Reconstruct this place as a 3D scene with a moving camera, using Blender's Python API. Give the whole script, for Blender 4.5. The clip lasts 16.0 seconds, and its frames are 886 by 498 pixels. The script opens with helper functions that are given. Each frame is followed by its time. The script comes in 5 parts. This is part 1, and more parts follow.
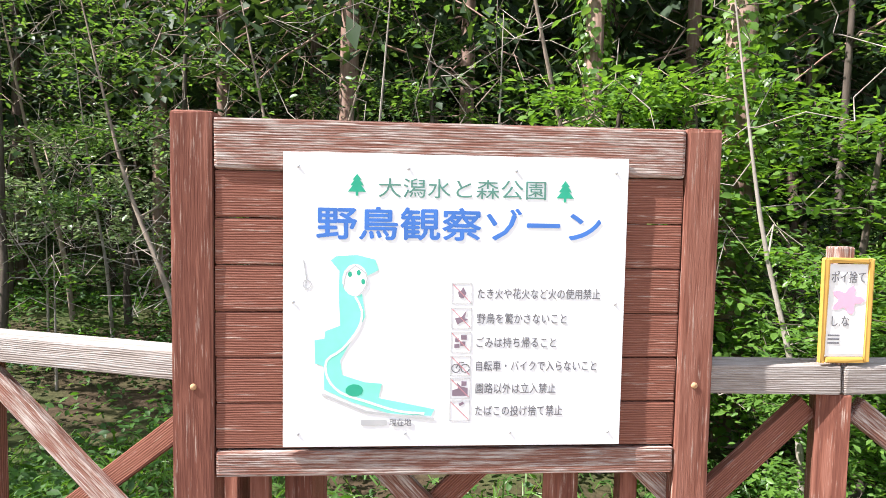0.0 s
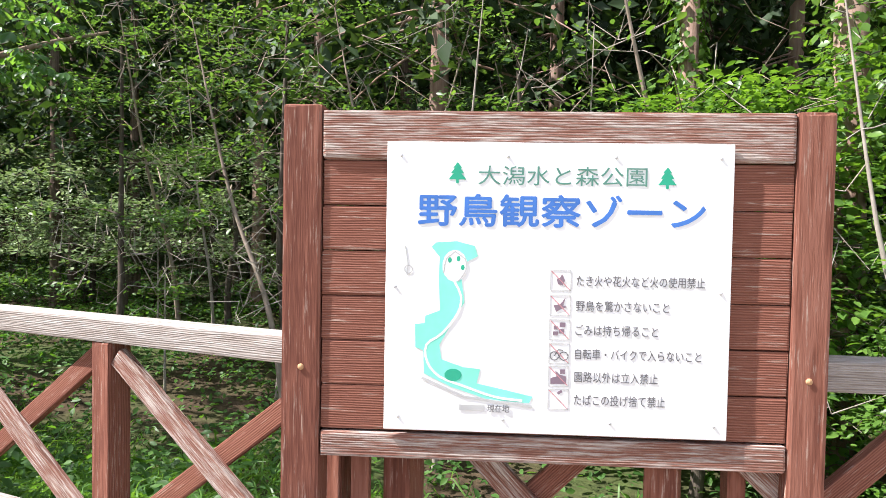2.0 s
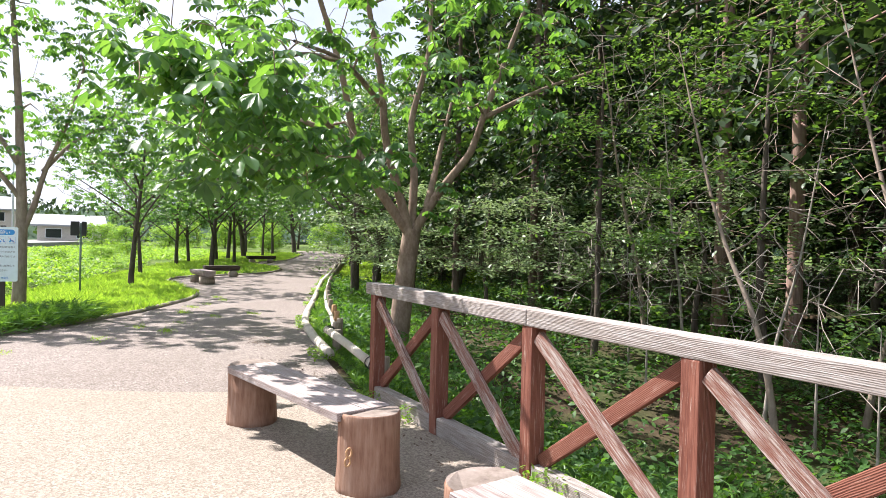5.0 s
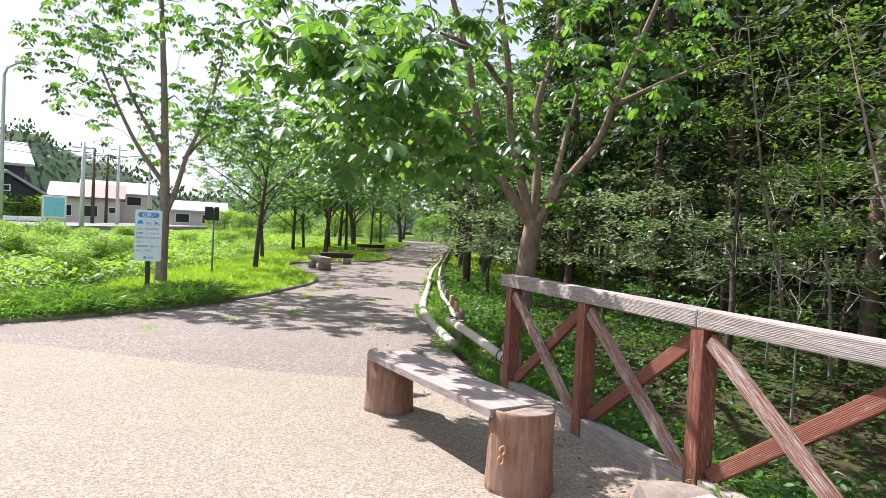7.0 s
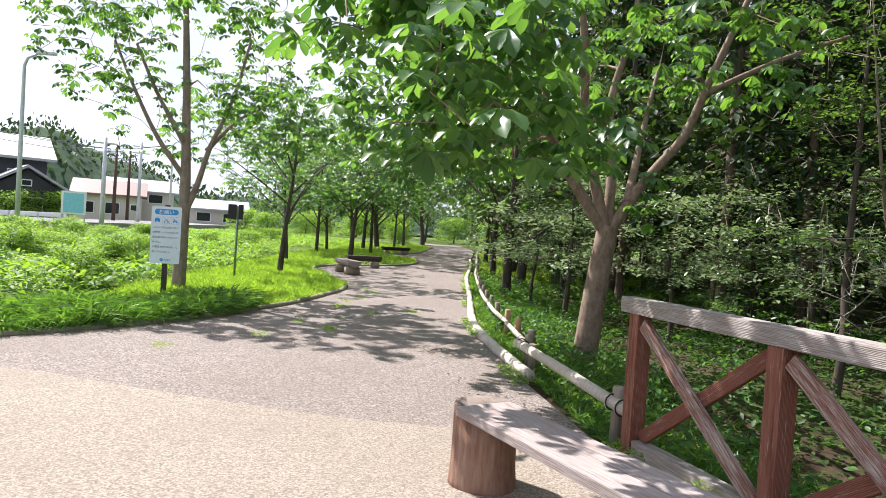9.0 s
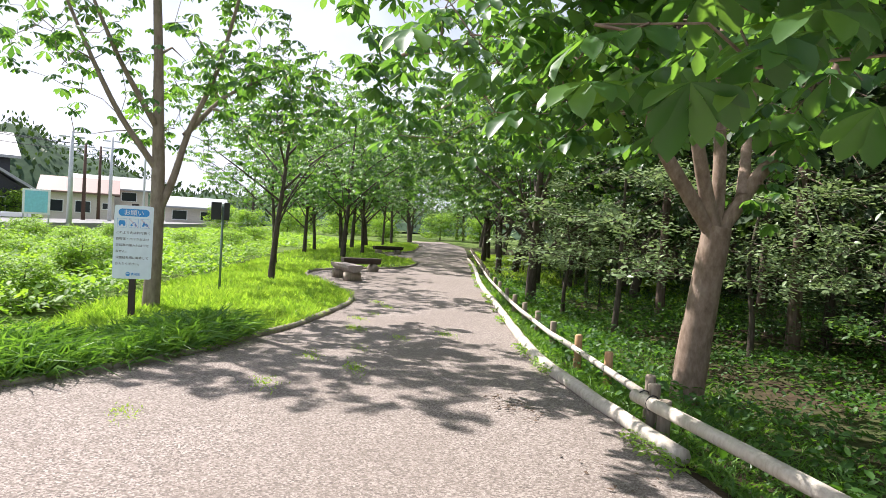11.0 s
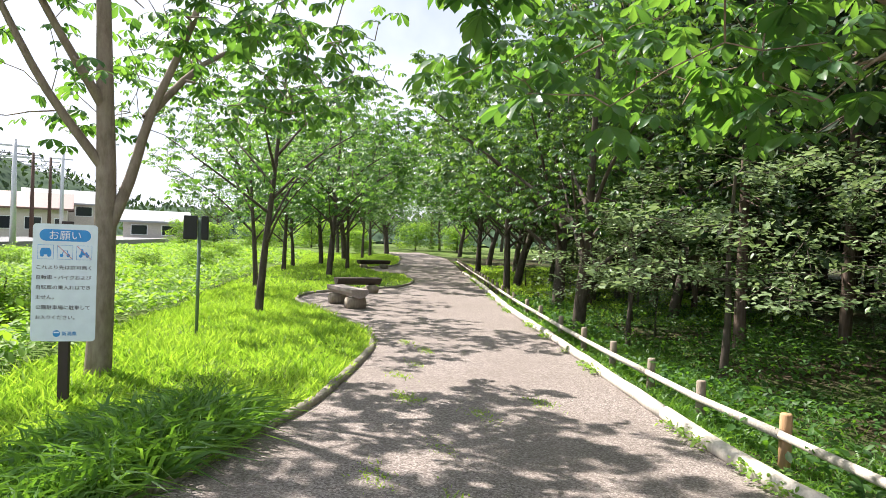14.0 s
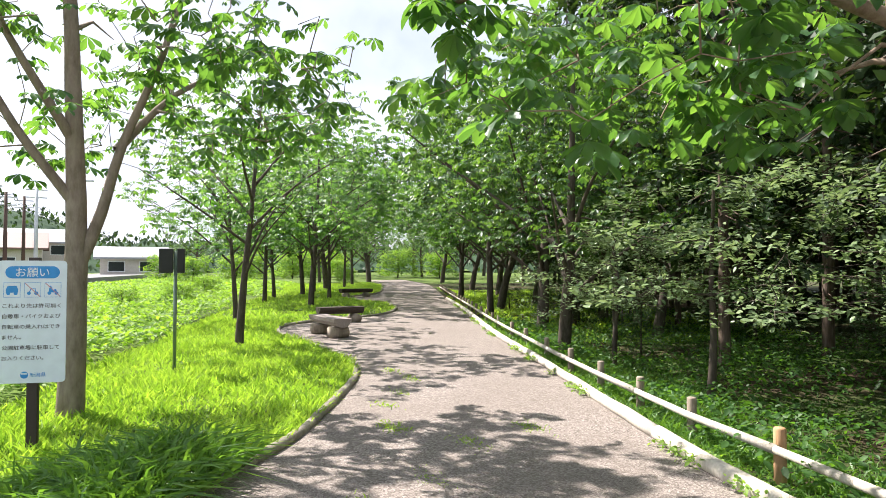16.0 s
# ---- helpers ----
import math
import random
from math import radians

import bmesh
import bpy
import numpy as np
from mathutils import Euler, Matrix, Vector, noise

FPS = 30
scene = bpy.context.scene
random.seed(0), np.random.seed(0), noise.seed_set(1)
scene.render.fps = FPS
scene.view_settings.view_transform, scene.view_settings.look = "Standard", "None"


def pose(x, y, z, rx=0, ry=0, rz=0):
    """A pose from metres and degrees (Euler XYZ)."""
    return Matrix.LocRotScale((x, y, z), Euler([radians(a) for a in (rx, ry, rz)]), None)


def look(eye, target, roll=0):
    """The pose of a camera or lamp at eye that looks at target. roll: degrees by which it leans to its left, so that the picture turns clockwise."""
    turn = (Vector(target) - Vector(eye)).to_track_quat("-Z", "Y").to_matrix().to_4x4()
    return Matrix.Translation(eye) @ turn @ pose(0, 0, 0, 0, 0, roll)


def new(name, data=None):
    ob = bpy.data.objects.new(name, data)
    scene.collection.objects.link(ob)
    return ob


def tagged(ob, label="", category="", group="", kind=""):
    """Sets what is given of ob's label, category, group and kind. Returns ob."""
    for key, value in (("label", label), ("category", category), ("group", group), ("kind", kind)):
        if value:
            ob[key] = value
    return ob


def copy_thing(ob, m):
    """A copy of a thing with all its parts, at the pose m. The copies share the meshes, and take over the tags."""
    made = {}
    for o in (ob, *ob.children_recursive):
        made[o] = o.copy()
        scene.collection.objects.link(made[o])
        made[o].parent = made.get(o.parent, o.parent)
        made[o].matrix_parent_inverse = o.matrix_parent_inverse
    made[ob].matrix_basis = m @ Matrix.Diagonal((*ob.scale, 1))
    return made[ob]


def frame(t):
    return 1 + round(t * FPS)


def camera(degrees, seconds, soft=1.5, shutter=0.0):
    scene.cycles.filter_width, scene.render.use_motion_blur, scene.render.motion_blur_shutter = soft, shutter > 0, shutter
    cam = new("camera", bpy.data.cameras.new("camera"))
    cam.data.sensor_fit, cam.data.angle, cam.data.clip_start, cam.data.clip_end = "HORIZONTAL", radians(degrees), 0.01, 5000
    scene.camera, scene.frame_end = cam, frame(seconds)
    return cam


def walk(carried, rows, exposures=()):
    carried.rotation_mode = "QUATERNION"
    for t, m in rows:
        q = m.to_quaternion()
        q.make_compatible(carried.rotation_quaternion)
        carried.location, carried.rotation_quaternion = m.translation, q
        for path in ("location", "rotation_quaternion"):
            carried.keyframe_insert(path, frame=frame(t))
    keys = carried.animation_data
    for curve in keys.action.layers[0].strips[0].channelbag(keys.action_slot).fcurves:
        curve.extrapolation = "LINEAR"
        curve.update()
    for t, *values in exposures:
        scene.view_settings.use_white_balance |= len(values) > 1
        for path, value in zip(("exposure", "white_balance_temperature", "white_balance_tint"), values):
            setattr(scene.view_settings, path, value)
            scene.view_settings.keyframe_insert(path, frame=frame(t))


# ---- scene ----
cam = camera(69.0, 16.0, soft=0.5)
PATH = [
    (0, (-0.068, 1.107, 1.541), (-0.709, 2.997, 1.41), 1.0),
    (0.5, (-0.067, 1.109, 1.528), (-0.722, 2.994, 1.396), 1.6),
    (1, (-0.062, 1.127, 1.512), (-0.73, 3.008, 1.379), 2.0),
    (1.5, (-0.081, 1.117, 1.493), (-0.759, 2.993, 1.348), 2.0),
    (2, (-0.095, 1.057, 1.427), (-0.979, 2.850, 1.365), 1.0),
    (2.5, (-0.155, 0.956, 1.392), (-1.243, 2.634, 1.366), 0.8),
    (3, (-0.283, 0.975, 1.388), (-1.580, 2.497, 1.376), 1.4),
    (3.5, (-0.342, 0.796, 1.408), (-1.758, 2.209, 1.383), 0.8),
    (4, (-0.372, 0.630, 1.416), (-1.939, 1.873, 1.430), 1.4),
    (4.5, (-0.480, 0.607, 1.442), (-2.172, 1.673, 1.419), 1.3),
    (5, (-0.541, 0.575, 1.418), (-2.322, 1.486, 1.396), 1.3),
    (7.5, (-1.092, 0.334, 1.382), (-3.003, 0.923, 1.334), 3.0),
    (8, (-1.477, 0.336, 1.375), (-3.397, 0.895, 1.341), 3.1),
    (8.5, (-1.900, 0.290, 1.378), (-3.820, 0.847, 1.330), 3.4),
    (9, (-2.295, 0.242, 1.376), (-4.211, 0.813, 1.326), 3.8),
    (9.5, (-2.726, 0.177, 1.391), (-4.638, 0.761, 1.341), 3.8),
    (12, (-5.837, -0.088, 1.426), (-7.72, 0.583, 1.369), 2.9),
    (12.5, (-6.345, -0.175, 1.429), (-8.221, 0.516, 1.379), 2.7),
    (13, (-6.89, -0.182, 1.481), (-8.76, 0.526, 1.435), 2.5),
    (13.5, (-7.307, -0.193, 1.515), (-9.172, 0.528, 1.472), 2.1),
    (14, (-7.656, -0.162, 1.487), (-9.518, 0.567, 1.459), 2.1),
    (14.5, (-7.73, -0.127, 1.496), (-9.587, 0.615, 1.485), 1.7),
    (15, (-7.731, -0.105, 1.467), (-9.584, 0.648, 1.483), 1.2),
    (15.5, (-7.732, -0.078, 1.435), (-9.58, 0.684, 1.477), 0.8),
    (16, (-7.744, -0.124, 1.464), (-9.585, 0.655, 1.518), 0.1),
]
walk(cam, [(t, look(eye, target, roll)) for t, eye, target, roll in PATH],
     [(0, 1.5, 6200, 16), (2, 1.45, 6200, 16), (4.5, 1.4, 6200, 17), (8, 1.1, 6150, 17), (12, 1.2, 6300, 16), (16, 1.35, 6350, 15)])

# ---- world and sun ----
SUN_EL, SUN_DIR = radians(51), Vector((-0.82, -0.57, 0)).normalized()
world = bpy.data.worlds.new("world")
scene.world = world
world.use_nodes = True
wn = world.node_tree.nodes
sky = wn.new("ShaderNodeTexSky")
sky.sky_type, sky.sun_disc = "NISHITA", False
sky.sun_elevation, sky.sun_rotation = SUN_EL, math.atan2(SUN_DIR.x, SUN_DIR.y)
sky.air_density, sky.dust_density, sky.ozone_density = 1.0, 2.0, 1.0
cloud_at = wn.new("ShaderNodeTexCoord")
cloud = wn.new("ShaderNodeTexNoise")
cloud.inputs["Scale"].default_value, cloud.inputs["Detail"].default_value = 2.2, 6.0
cover = wn.new("ShaderNodeMapRange")
cover.inputs[1].default_value, cover.inputs[2].default_value, cover.inputs[3].default_value, cover.inputs[4].default_value = 0.35, 0.6, 0.25, 0.95
veil = wn.new("ShaderNodeMix")
veil.data_type = "RGBA"
veil.inputs[7].default_value = (10.5, 11.2, 12.4, 1)
wl = world.node_tree.links
wl.new(cloud_at.outputs["Generated"], cloud.inputs["Vector"])
wl.new(cloud.outputs[0], cover.inputs[0])
wl.new(cover.outputs[0], veil.inputs[0])
wl.new(sky.outputs[0], veil.inputs[6])
wl.new(veil.outputs[2], wn["Background"].inputs[0])
wn["Background"].inputs[1].default_value = 0.05
sun = new("sun", bpy.data.lights.new("sun", "SUN"))
sun.data.energy, sun.data.angle, sun.data.color = 5.0, radians(0.6), (1.0, 0.95, 0.86)
to_sun = Vector((SUN_DIR.x * math.cos(SUN_EL), SUN_DIR.y * math.cos(SUN_EL), math.sin(SUN_EL)))
sun.matrix_world = look(to_sun * 60, (0, 0, 0))

# ---- materials ----


class Mat:
    """A small builder round one node material."""

    def __init__(self, name, rough=0.8, spec=0.3, metal=0.0):
        self.m = bpy.data.materials.new(name)
        self.m.use_nodes = True
        self.t = self.m.node_tree
        self.b = self.t.nodes["Principled BSDF"]
        self.b.inputs["Roughness"].default_value = rough
        self.b.inputs["Specular IOR Level"].default_value = spec
        self.b.inputs["Metallic"].default_value = metal

    def node(self, kind, **inputs):
        n = self.t.nodes.new(kind)
        for key, v in inputs.items():
            self.put(n, key.replace("_", " "), v)
        return n

    def put(self, n, key, v):
        if isinstance(v, bpy.types.NodeSocket):
            self.t.links.new(v, n.inputs[key])
        else:
            n.inputs[key].default_value = v

    def coords(self, scale=(1, 1, 1), kind="Object"):
        c = self.node("ShaderNodeTexCoord")
        m = self.node("ShaderNodeMapping", Vector=c.outputs[kind])
        m.inputs["Scale"].default_value = scale
        return m.outputs[0]

    def noise(self, vec, scale, detail=4.0, rough=0.55, distort=0.0):
        n = self.node("ShaderNodeTexNoise", Vector=vec, Scale=scale, Detail=detail, Roughness=rough, Distortion=distort)
        return n.outputs[0]

    def ramp(self, fac, *stops):
        r = self.node("ShaderNodeValToRGB", Fac=fac)
        els = r.color_ramp.elements
        while len(els) < len(stops):
            els.new(0.5)
        for e, (p, c) in zip(els, stops):
            e.position, e.color = p, (*c, 1) if len(c) == 3 else c
        return r.outputs[0]

    def mix(self, fac, a, b, blend="MIX"):
        n = self.node("ShaderNodeMix")
        n.data_type, n.blend_type = "RGBA", blend
        for sock, v in ((n.inputs[0], fac), (n.inputs[6], a), (n.inputs[7], b)):
            if isinstance(v, bpy.types.NodeSocket):
                self.t.links.new(v, sock)
            else:
                sock.default_value = v if not isinstance(v, tuple) else (*v, 1)
        return n.outputs[2]

    def colour(self, v):
        self.put(self.b, "Base Color", v if isinstance(v, bpy.types.NodeSocket) else (*v, 1))
        return self

    def bump(self, height, strength=0.4, distance=0.01):
        n = self.node("ShaderNodeBump", Height=height, Strength=strength, Distance=distance)
        self.t.links.new(n.outputs[0], self.b.inputs["Normal"])
        return self

    def random(self):
        return self.node("ShaderNodeObjectInfo").outputs["Random"]

    def island(self):
        return self.node("ShaderNodeNewGeometry").outputs["Random Per Island"]


def g(v):
    return (v, v, v)


def plank_wood(name, dark, mid, pale, worn, wear):
    """Weathered timber, grain along the local x axis; wear is how much of the stain is gone."""
    k = Mat(name, 0.85, 0.2)
    shift = k.node("ShaderNodeVectorMath", **{})
    shift.operation = "ADD"
    c = k.node("ShaderNodeTexCoord").outputs["Object"]
    k.t.links.new(c, shift.inputs[0])
    r = k.node("ShaderNodeMath")
    r.operation = "MULTIPLY"
    k.t.links.new(k.random(), r.inputs[0])
    r.inputs[1].default_value = 37.0
    k.t.links.new(r.outputs[0], shift.inputs[1])
    m = k.node("ShaderNodeMapping", Vector=shift.outputs[0])
    m.inputs["Scale"].default_value = (1.0, 9.0, 9.0)
    warp = k.noise(m.outputs[0], 1.6, 2.0)
    w = k.node("ShaderNodeTexWave", Vector=m.outputs[0], Scale=4.5, Distortion=6.0, Detail=3.0)
    w.inputs["Detail Scale"].default_value = 0.7
    w.bands_direction = "Z"
    m2 = k.node("ShaderNodeMapping", Vector=shift.outputs[0])
    m2.inputs["Scale"].default_value = (5.0, 110.0, 110.0)
    fibre = k.noise(m2.outputs[0], 1.5, 5.0, 0.65)
    grain = k.mix(0.62, w.outputs["Color"], fibre)
    base = k.ramp(grain, (0.18, dark), (0.5, mid), (0.82, pale))
    m3 = k.node("ShaderNodeMapping", Vector=shift.outputs[0])
    m3.inputs["Scale"].default_value = (5.0, 34.0, 34.0)
    patch = k.mix(0.55, k.noise(m3.outputs[0], 1.3, 6.0, 0.7), fibre)
    mask = k.ramp(patch, (0.62 - wear, g(0)), (0.74 - wear, g(1)))
    grey = k.ramp(fibre, (0.3, tuple(0.55 * v for v in worn)), (0.65, worn))
    k.colour(k.mix(mask, base, grey))
    k.bump(k.mix(0.3, grain, patch), 0.8, 0.006)
    return k.m


M_STAIN = plank_wood("red_stained_timber", (0.11, 0.038, 0.026), (0.20, 0.078, 0.052), (0.27, 0.12, 0.085), (0.45, 0.36, 0.30), 0.065)
M_STAIN_WORN = plank_wood("worn_stained_timber", (0.12, 0.055, 0.04), (0.22, 0.10, 0.072), (0.30, 0.17, 0.13), (0.46, 0.40, 0.36), 0.16)
M_GREY = plank_wood("grey_weathered_timber", (0.17, 0.14, 0.12), (0.27, 0.235, 0.21), (0.36, 0.32, 0.29), (0.40, 0.37, 0.345), 0.16)
M_BENCH = plank_wood("bench_plank_timber", (0.18, 0.135, 0.12), (0.29, 0.235, 0.215), (0.37, 0.31, 0.285), (0.42, 0.375, 0.355), 0.16)
M_DARKPLANK = plank_wood("dark_timber", (0.03, 0.025, 0.02), (0.07, 0.055, 0.045), (0.11, 0.09, 0.075), (0.2, 0.18, 0.16), 0.0)


def log_wood(name, a, b, c, scale=(14, 14, 1.6)):
    k = Mat(name, 0.88, 0.15)
    v = k.coords(scale)
    n = k.noise(v, 2.2, 6.0, 0.65)
    n2 = k.noise(k.coords((3, 3, 3)), 1.2, 4.0)
    k.colour(k.mix(k.ramp(n2, (0.35, g(0)), (0.7, g(1))), k.ramp(n, (0.25, a), (0.5, b), (0.75, c)), k.ramp(n, (0.3, b), (0.7, c))))
    k.bump(n, 0.7, 0.012)
    return k.m


M_STUMP = log_wood("bark_stripped_stump", (0.10, 0.05, 0.035), (0.24, 0.135, 0.09), (0.36, 0.25, 0.19))
M_STUMPTOP = log_wood("stump_end_grain", (0.13, 0.10, 0.085), (0.22, 0.18, 0.15), (0.30, 0.25, 0.22), (9, 9, 9))
M_LOG = log_wood("pale_rail_log", (0.34, 0.30, 0.24), (0.48, 0.43, 0.36), (0.60, 0.55, 0.48))
M_POSTLOG = log_wood("round_post_log", (0.14, 0.11, 0.08), (0.27, 0.22, 0.17), (0.38, 0.33, 0.27))
M_NEWLOG = log_wood("fresh_post_log", (0.30, 0.16, 0.08), (0.46, 0.27, 0.14), (0.56, 0.37, 0.22))
M_KERBLOG = log_wood("kerb_log", (0.10, 0.09, 0.06), (0.22, 0.20, 0.15), (0.36, 0.33, 0.27))
M_BARK_PALE = log_wood("smooth_pale_bark", (0.13, 0.10, 0.075), (0.24, 0.19, 0.15), (0.34, 0.28, 0.23), (8, 8, 3))
M_BARK = log_wood("chestnut_bark", (0.115, 0.08, 0.057), (0.225, 0.162, 0.12), (0.34, 0.265, 0.21), (8, 8, 4))
M_BARK_DARK = log_wood("dark_bark", (0.035, 0.028, 0.022), (0.075, 0.06, 0.048), (0.13, 0.11, 0.09), (10, 10, 2))
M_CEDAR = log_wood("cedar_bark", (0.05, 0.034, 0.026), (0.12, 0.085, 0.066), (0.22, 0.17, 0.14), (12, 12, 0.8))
# Redder, lighter copy of the cedar bark, with sunlight put into the colour.
M_CEDAR_RED_LIT = log_wood("reddish_sunlit_cedar_bark", (0.13, 0.075, 0.055), (0.24, 0.155, 0.12), (0.34, 0.25, 0.21), (12, 12, 0.8))
M_TWIG = log_wood("bleached_twig_bark", (0.16, 0.135, 0.11), (0.27, 0.24, 0.2), (0.38, 0.34, 0.3), (9, 9, 3))


def leaf_mat(name, dark, mid, light, gloss=0.45, through_part=0.45, glow=(1.9, 1.95, 0.55)):
    """A leaf that reflects and lets light through; each leaf has its own tint."""
    k = Mat(name, gloss, 0.32)
    col = k.ramp(k.island(), (0.0, dark), (0.5, mid), (1.0, light))
    patch = k.noise(k.coords((1, 1, 1)), 1.1, 3.0)
    col = k.mix(k.ramp(patch, (0.35, g(0)), (0.7, g(0.7))), col, k.mix(0.5, col, tuple(light)))
    k.colour(col)
    tr = k.node("ShaderNodeBsdfTranslucent", Color=k.mix(1.0, col, glow, "MULTIPLY"))
    ms = k.node("ShaderNodeMixShader")
    ms.inputs[0].default_value = through_part
    k.t.links.new(k.b.outputs[0], ms.inputs[1])
    k.t.links.new(tr.outputs[0], ms.inputs[2])
    k.t.links.new(ms.outputs[0], k.t.nodes["Material Output"].inputs[0])
    return k.m


L_CHESTNUT = leaf_mat("chestnut_leaf", (0.030, 0.082, 0.032), (0.052, 0.125, 0.045), (0.09, 0.18, 0.055), 0.36, 0.4, (3.2, 3.0, 0.9))
L_LIGHT = leaf_mat("light_broadleaf", (0.040, 0.095, 0.032), (0.07, 0.142, 0.045), (0.115, 0.2, 0.06), 0.38, 0.38, (2.2, 2.2, 0.7))
# Darkened greens: the gloom inside the wood is put into the leaf colour.
L_DARK = leaf_mat("shaded_broadleaf", (0.018, 0.046, 0.02), (0.032, 0.075, 0.028), (0.058, 0.11, 0.04), 0.36, 0.3, (2.4, 2.3, 0.8))
L_CONIFER = leaf_mat("cedar_foliage", (0.015, 0.032, 0.014), (0.028, 0.055, 0.022), (0.045, 0.08, 0.03), 0.6, 0.25)
# Raised whitish greens: the sunlight on these sprays is put into the colour.
L_DOGWOOD = leaf_mat("glossy_sunlit_leaf", (0.12, 0.18, 0.08), (0.19, 0.27, 0.125), (0.30, 0.38, 0.21), 0.28, 0.3, (1.25, 1.3, 0.85))
L_GRASS = leaf_mat("grass_blade", (0.12, 0.22, 0.04), (0.20, 0.33, 0.06), (0.32, 0.43, 0.11), 0.5, 0.45)
L_SEDGE = leaf_mat("sedge_blade", (0.05, 0.12, 0.03), (0.09, 0.19, 0.045), (0.15, 0.27, 0.07), 0.4, 0.4)
L_WEED = leaf_mat("weed_leaf", (0.08, 0.17, 0.03), (0.15, 0.26, 0.045), (0.24, 0.36, 0.08), 0.55, 0.45)
L_FERN = leaf_mat("fern_leaf", (0.03, 0.08, 0.02), (0.05, 0.125, 0.03), (0.09, 0.19, 0.04), 0.5, 0.45)
L_IVY = leaf_mat("ivy_leaf", (0.05, 0.12, 0.025), (0.09, 0.18, 0.035), (0.14, 0.25, 0.05), 0.35, 0.4)


def paint(name, rgb, rough=0.5, metal=0.0, spots=0.06, scale=9.0):
    k = Mat(name, rough, 0.4, metal)
    n = k.noise(k.coords(), scale, 5.0)
    lo, hi = tuple(v * (1 - 2 * spots) for v in rgb), tuple(min(1, v * (1 + spots)) for v in rgb)
    k.colour(k.ramp(n, (0.3, lo), (0.65, hi)))
    k.bump(n, 0.08, 0.003)
    return k.m


P_WHITE = paint("white_sign_enamel", (0.82, 0.83, 0.83), 0.35, 0, 0.02)
# White plate; the bluish cast of open shade is put into its colour.
P_SIGN = paint("shade_tinted_notice_enamel", (0.72, 0.80, 0.86), 0.4, 0, 0.03)
P_BLUE = paint("blue_ink", (0.05, 0.17, 0.52), 0.5)
P_SKYBLUE = paint("bright_blue_ink", (0.04, 0.28, 0.66), 0.5)
P_GREEN = paint("green_ink", (0.02, 0.36, 0.22), 0.5)
P_DKGREEN = paint("dark_green_ink", (0.09, 0.24, 0.19), 0.5)
P_TEAL = paint("teal_map_ink", (0.22, 0.72, 0.58), 0.5)
P_GREYINK = paint("grey_ink", (0.14, 0.14, 0.15), 0.6)
P_PALEINK = paint("faded_grey_ink", (0.45, 0.46, 0.46), 0.6)
P_PURPLE = paint("purple_grey_ink", (0.22, 0.16, 0.2), 0.6)
P_RED = paint("faded_red_ink", (0.55, 0.25, 0.27), 0.6)
P_PINK = paint("pink_ink", (0.8, 0.42, 0.55), 0.6)
P_BLACK = paint("black_plastic", (0.02, 0.02, 0.022), 0.45)
P_POLE = paint("green_grey_steel", (0.20, 0.26, 0.22), 0.4, 0.6)
P_STEEL = paint("galvanised_steel", (0.55, 0.57, 0.58), 0.5, 0.25)
P_BROWN = paint("dark_brown_post", (0.05, 0.035, 0.03), 0.6)
P_YELLOW = paint("yellow_stained_frame", (0.52, 0.30, 0.06), 0.6)
P_PAPER = paint("paper_notice", (0.78, 0.78, 0.76), 0.7, 0, 0.04)
P_HOUSEDARK = paint("dark_house_boarding", (0.05, 0.05, 0.06), 0.7)
P_HOUSEPALE = paint("cream_house_render", (0.62, 0.56, 0.5), 0.8)
P_ROOFRED = paint("dull_red_roof", (0.21, 0.13, 0.11), 0.6)
P_ROOFGREY = paint("grey_tile_roof", (0.34, 0.35, 0.37), 0.5)
P_GLASS = paint("dark_window_glass", (0.03, 0.035, 0.04), 0.1)


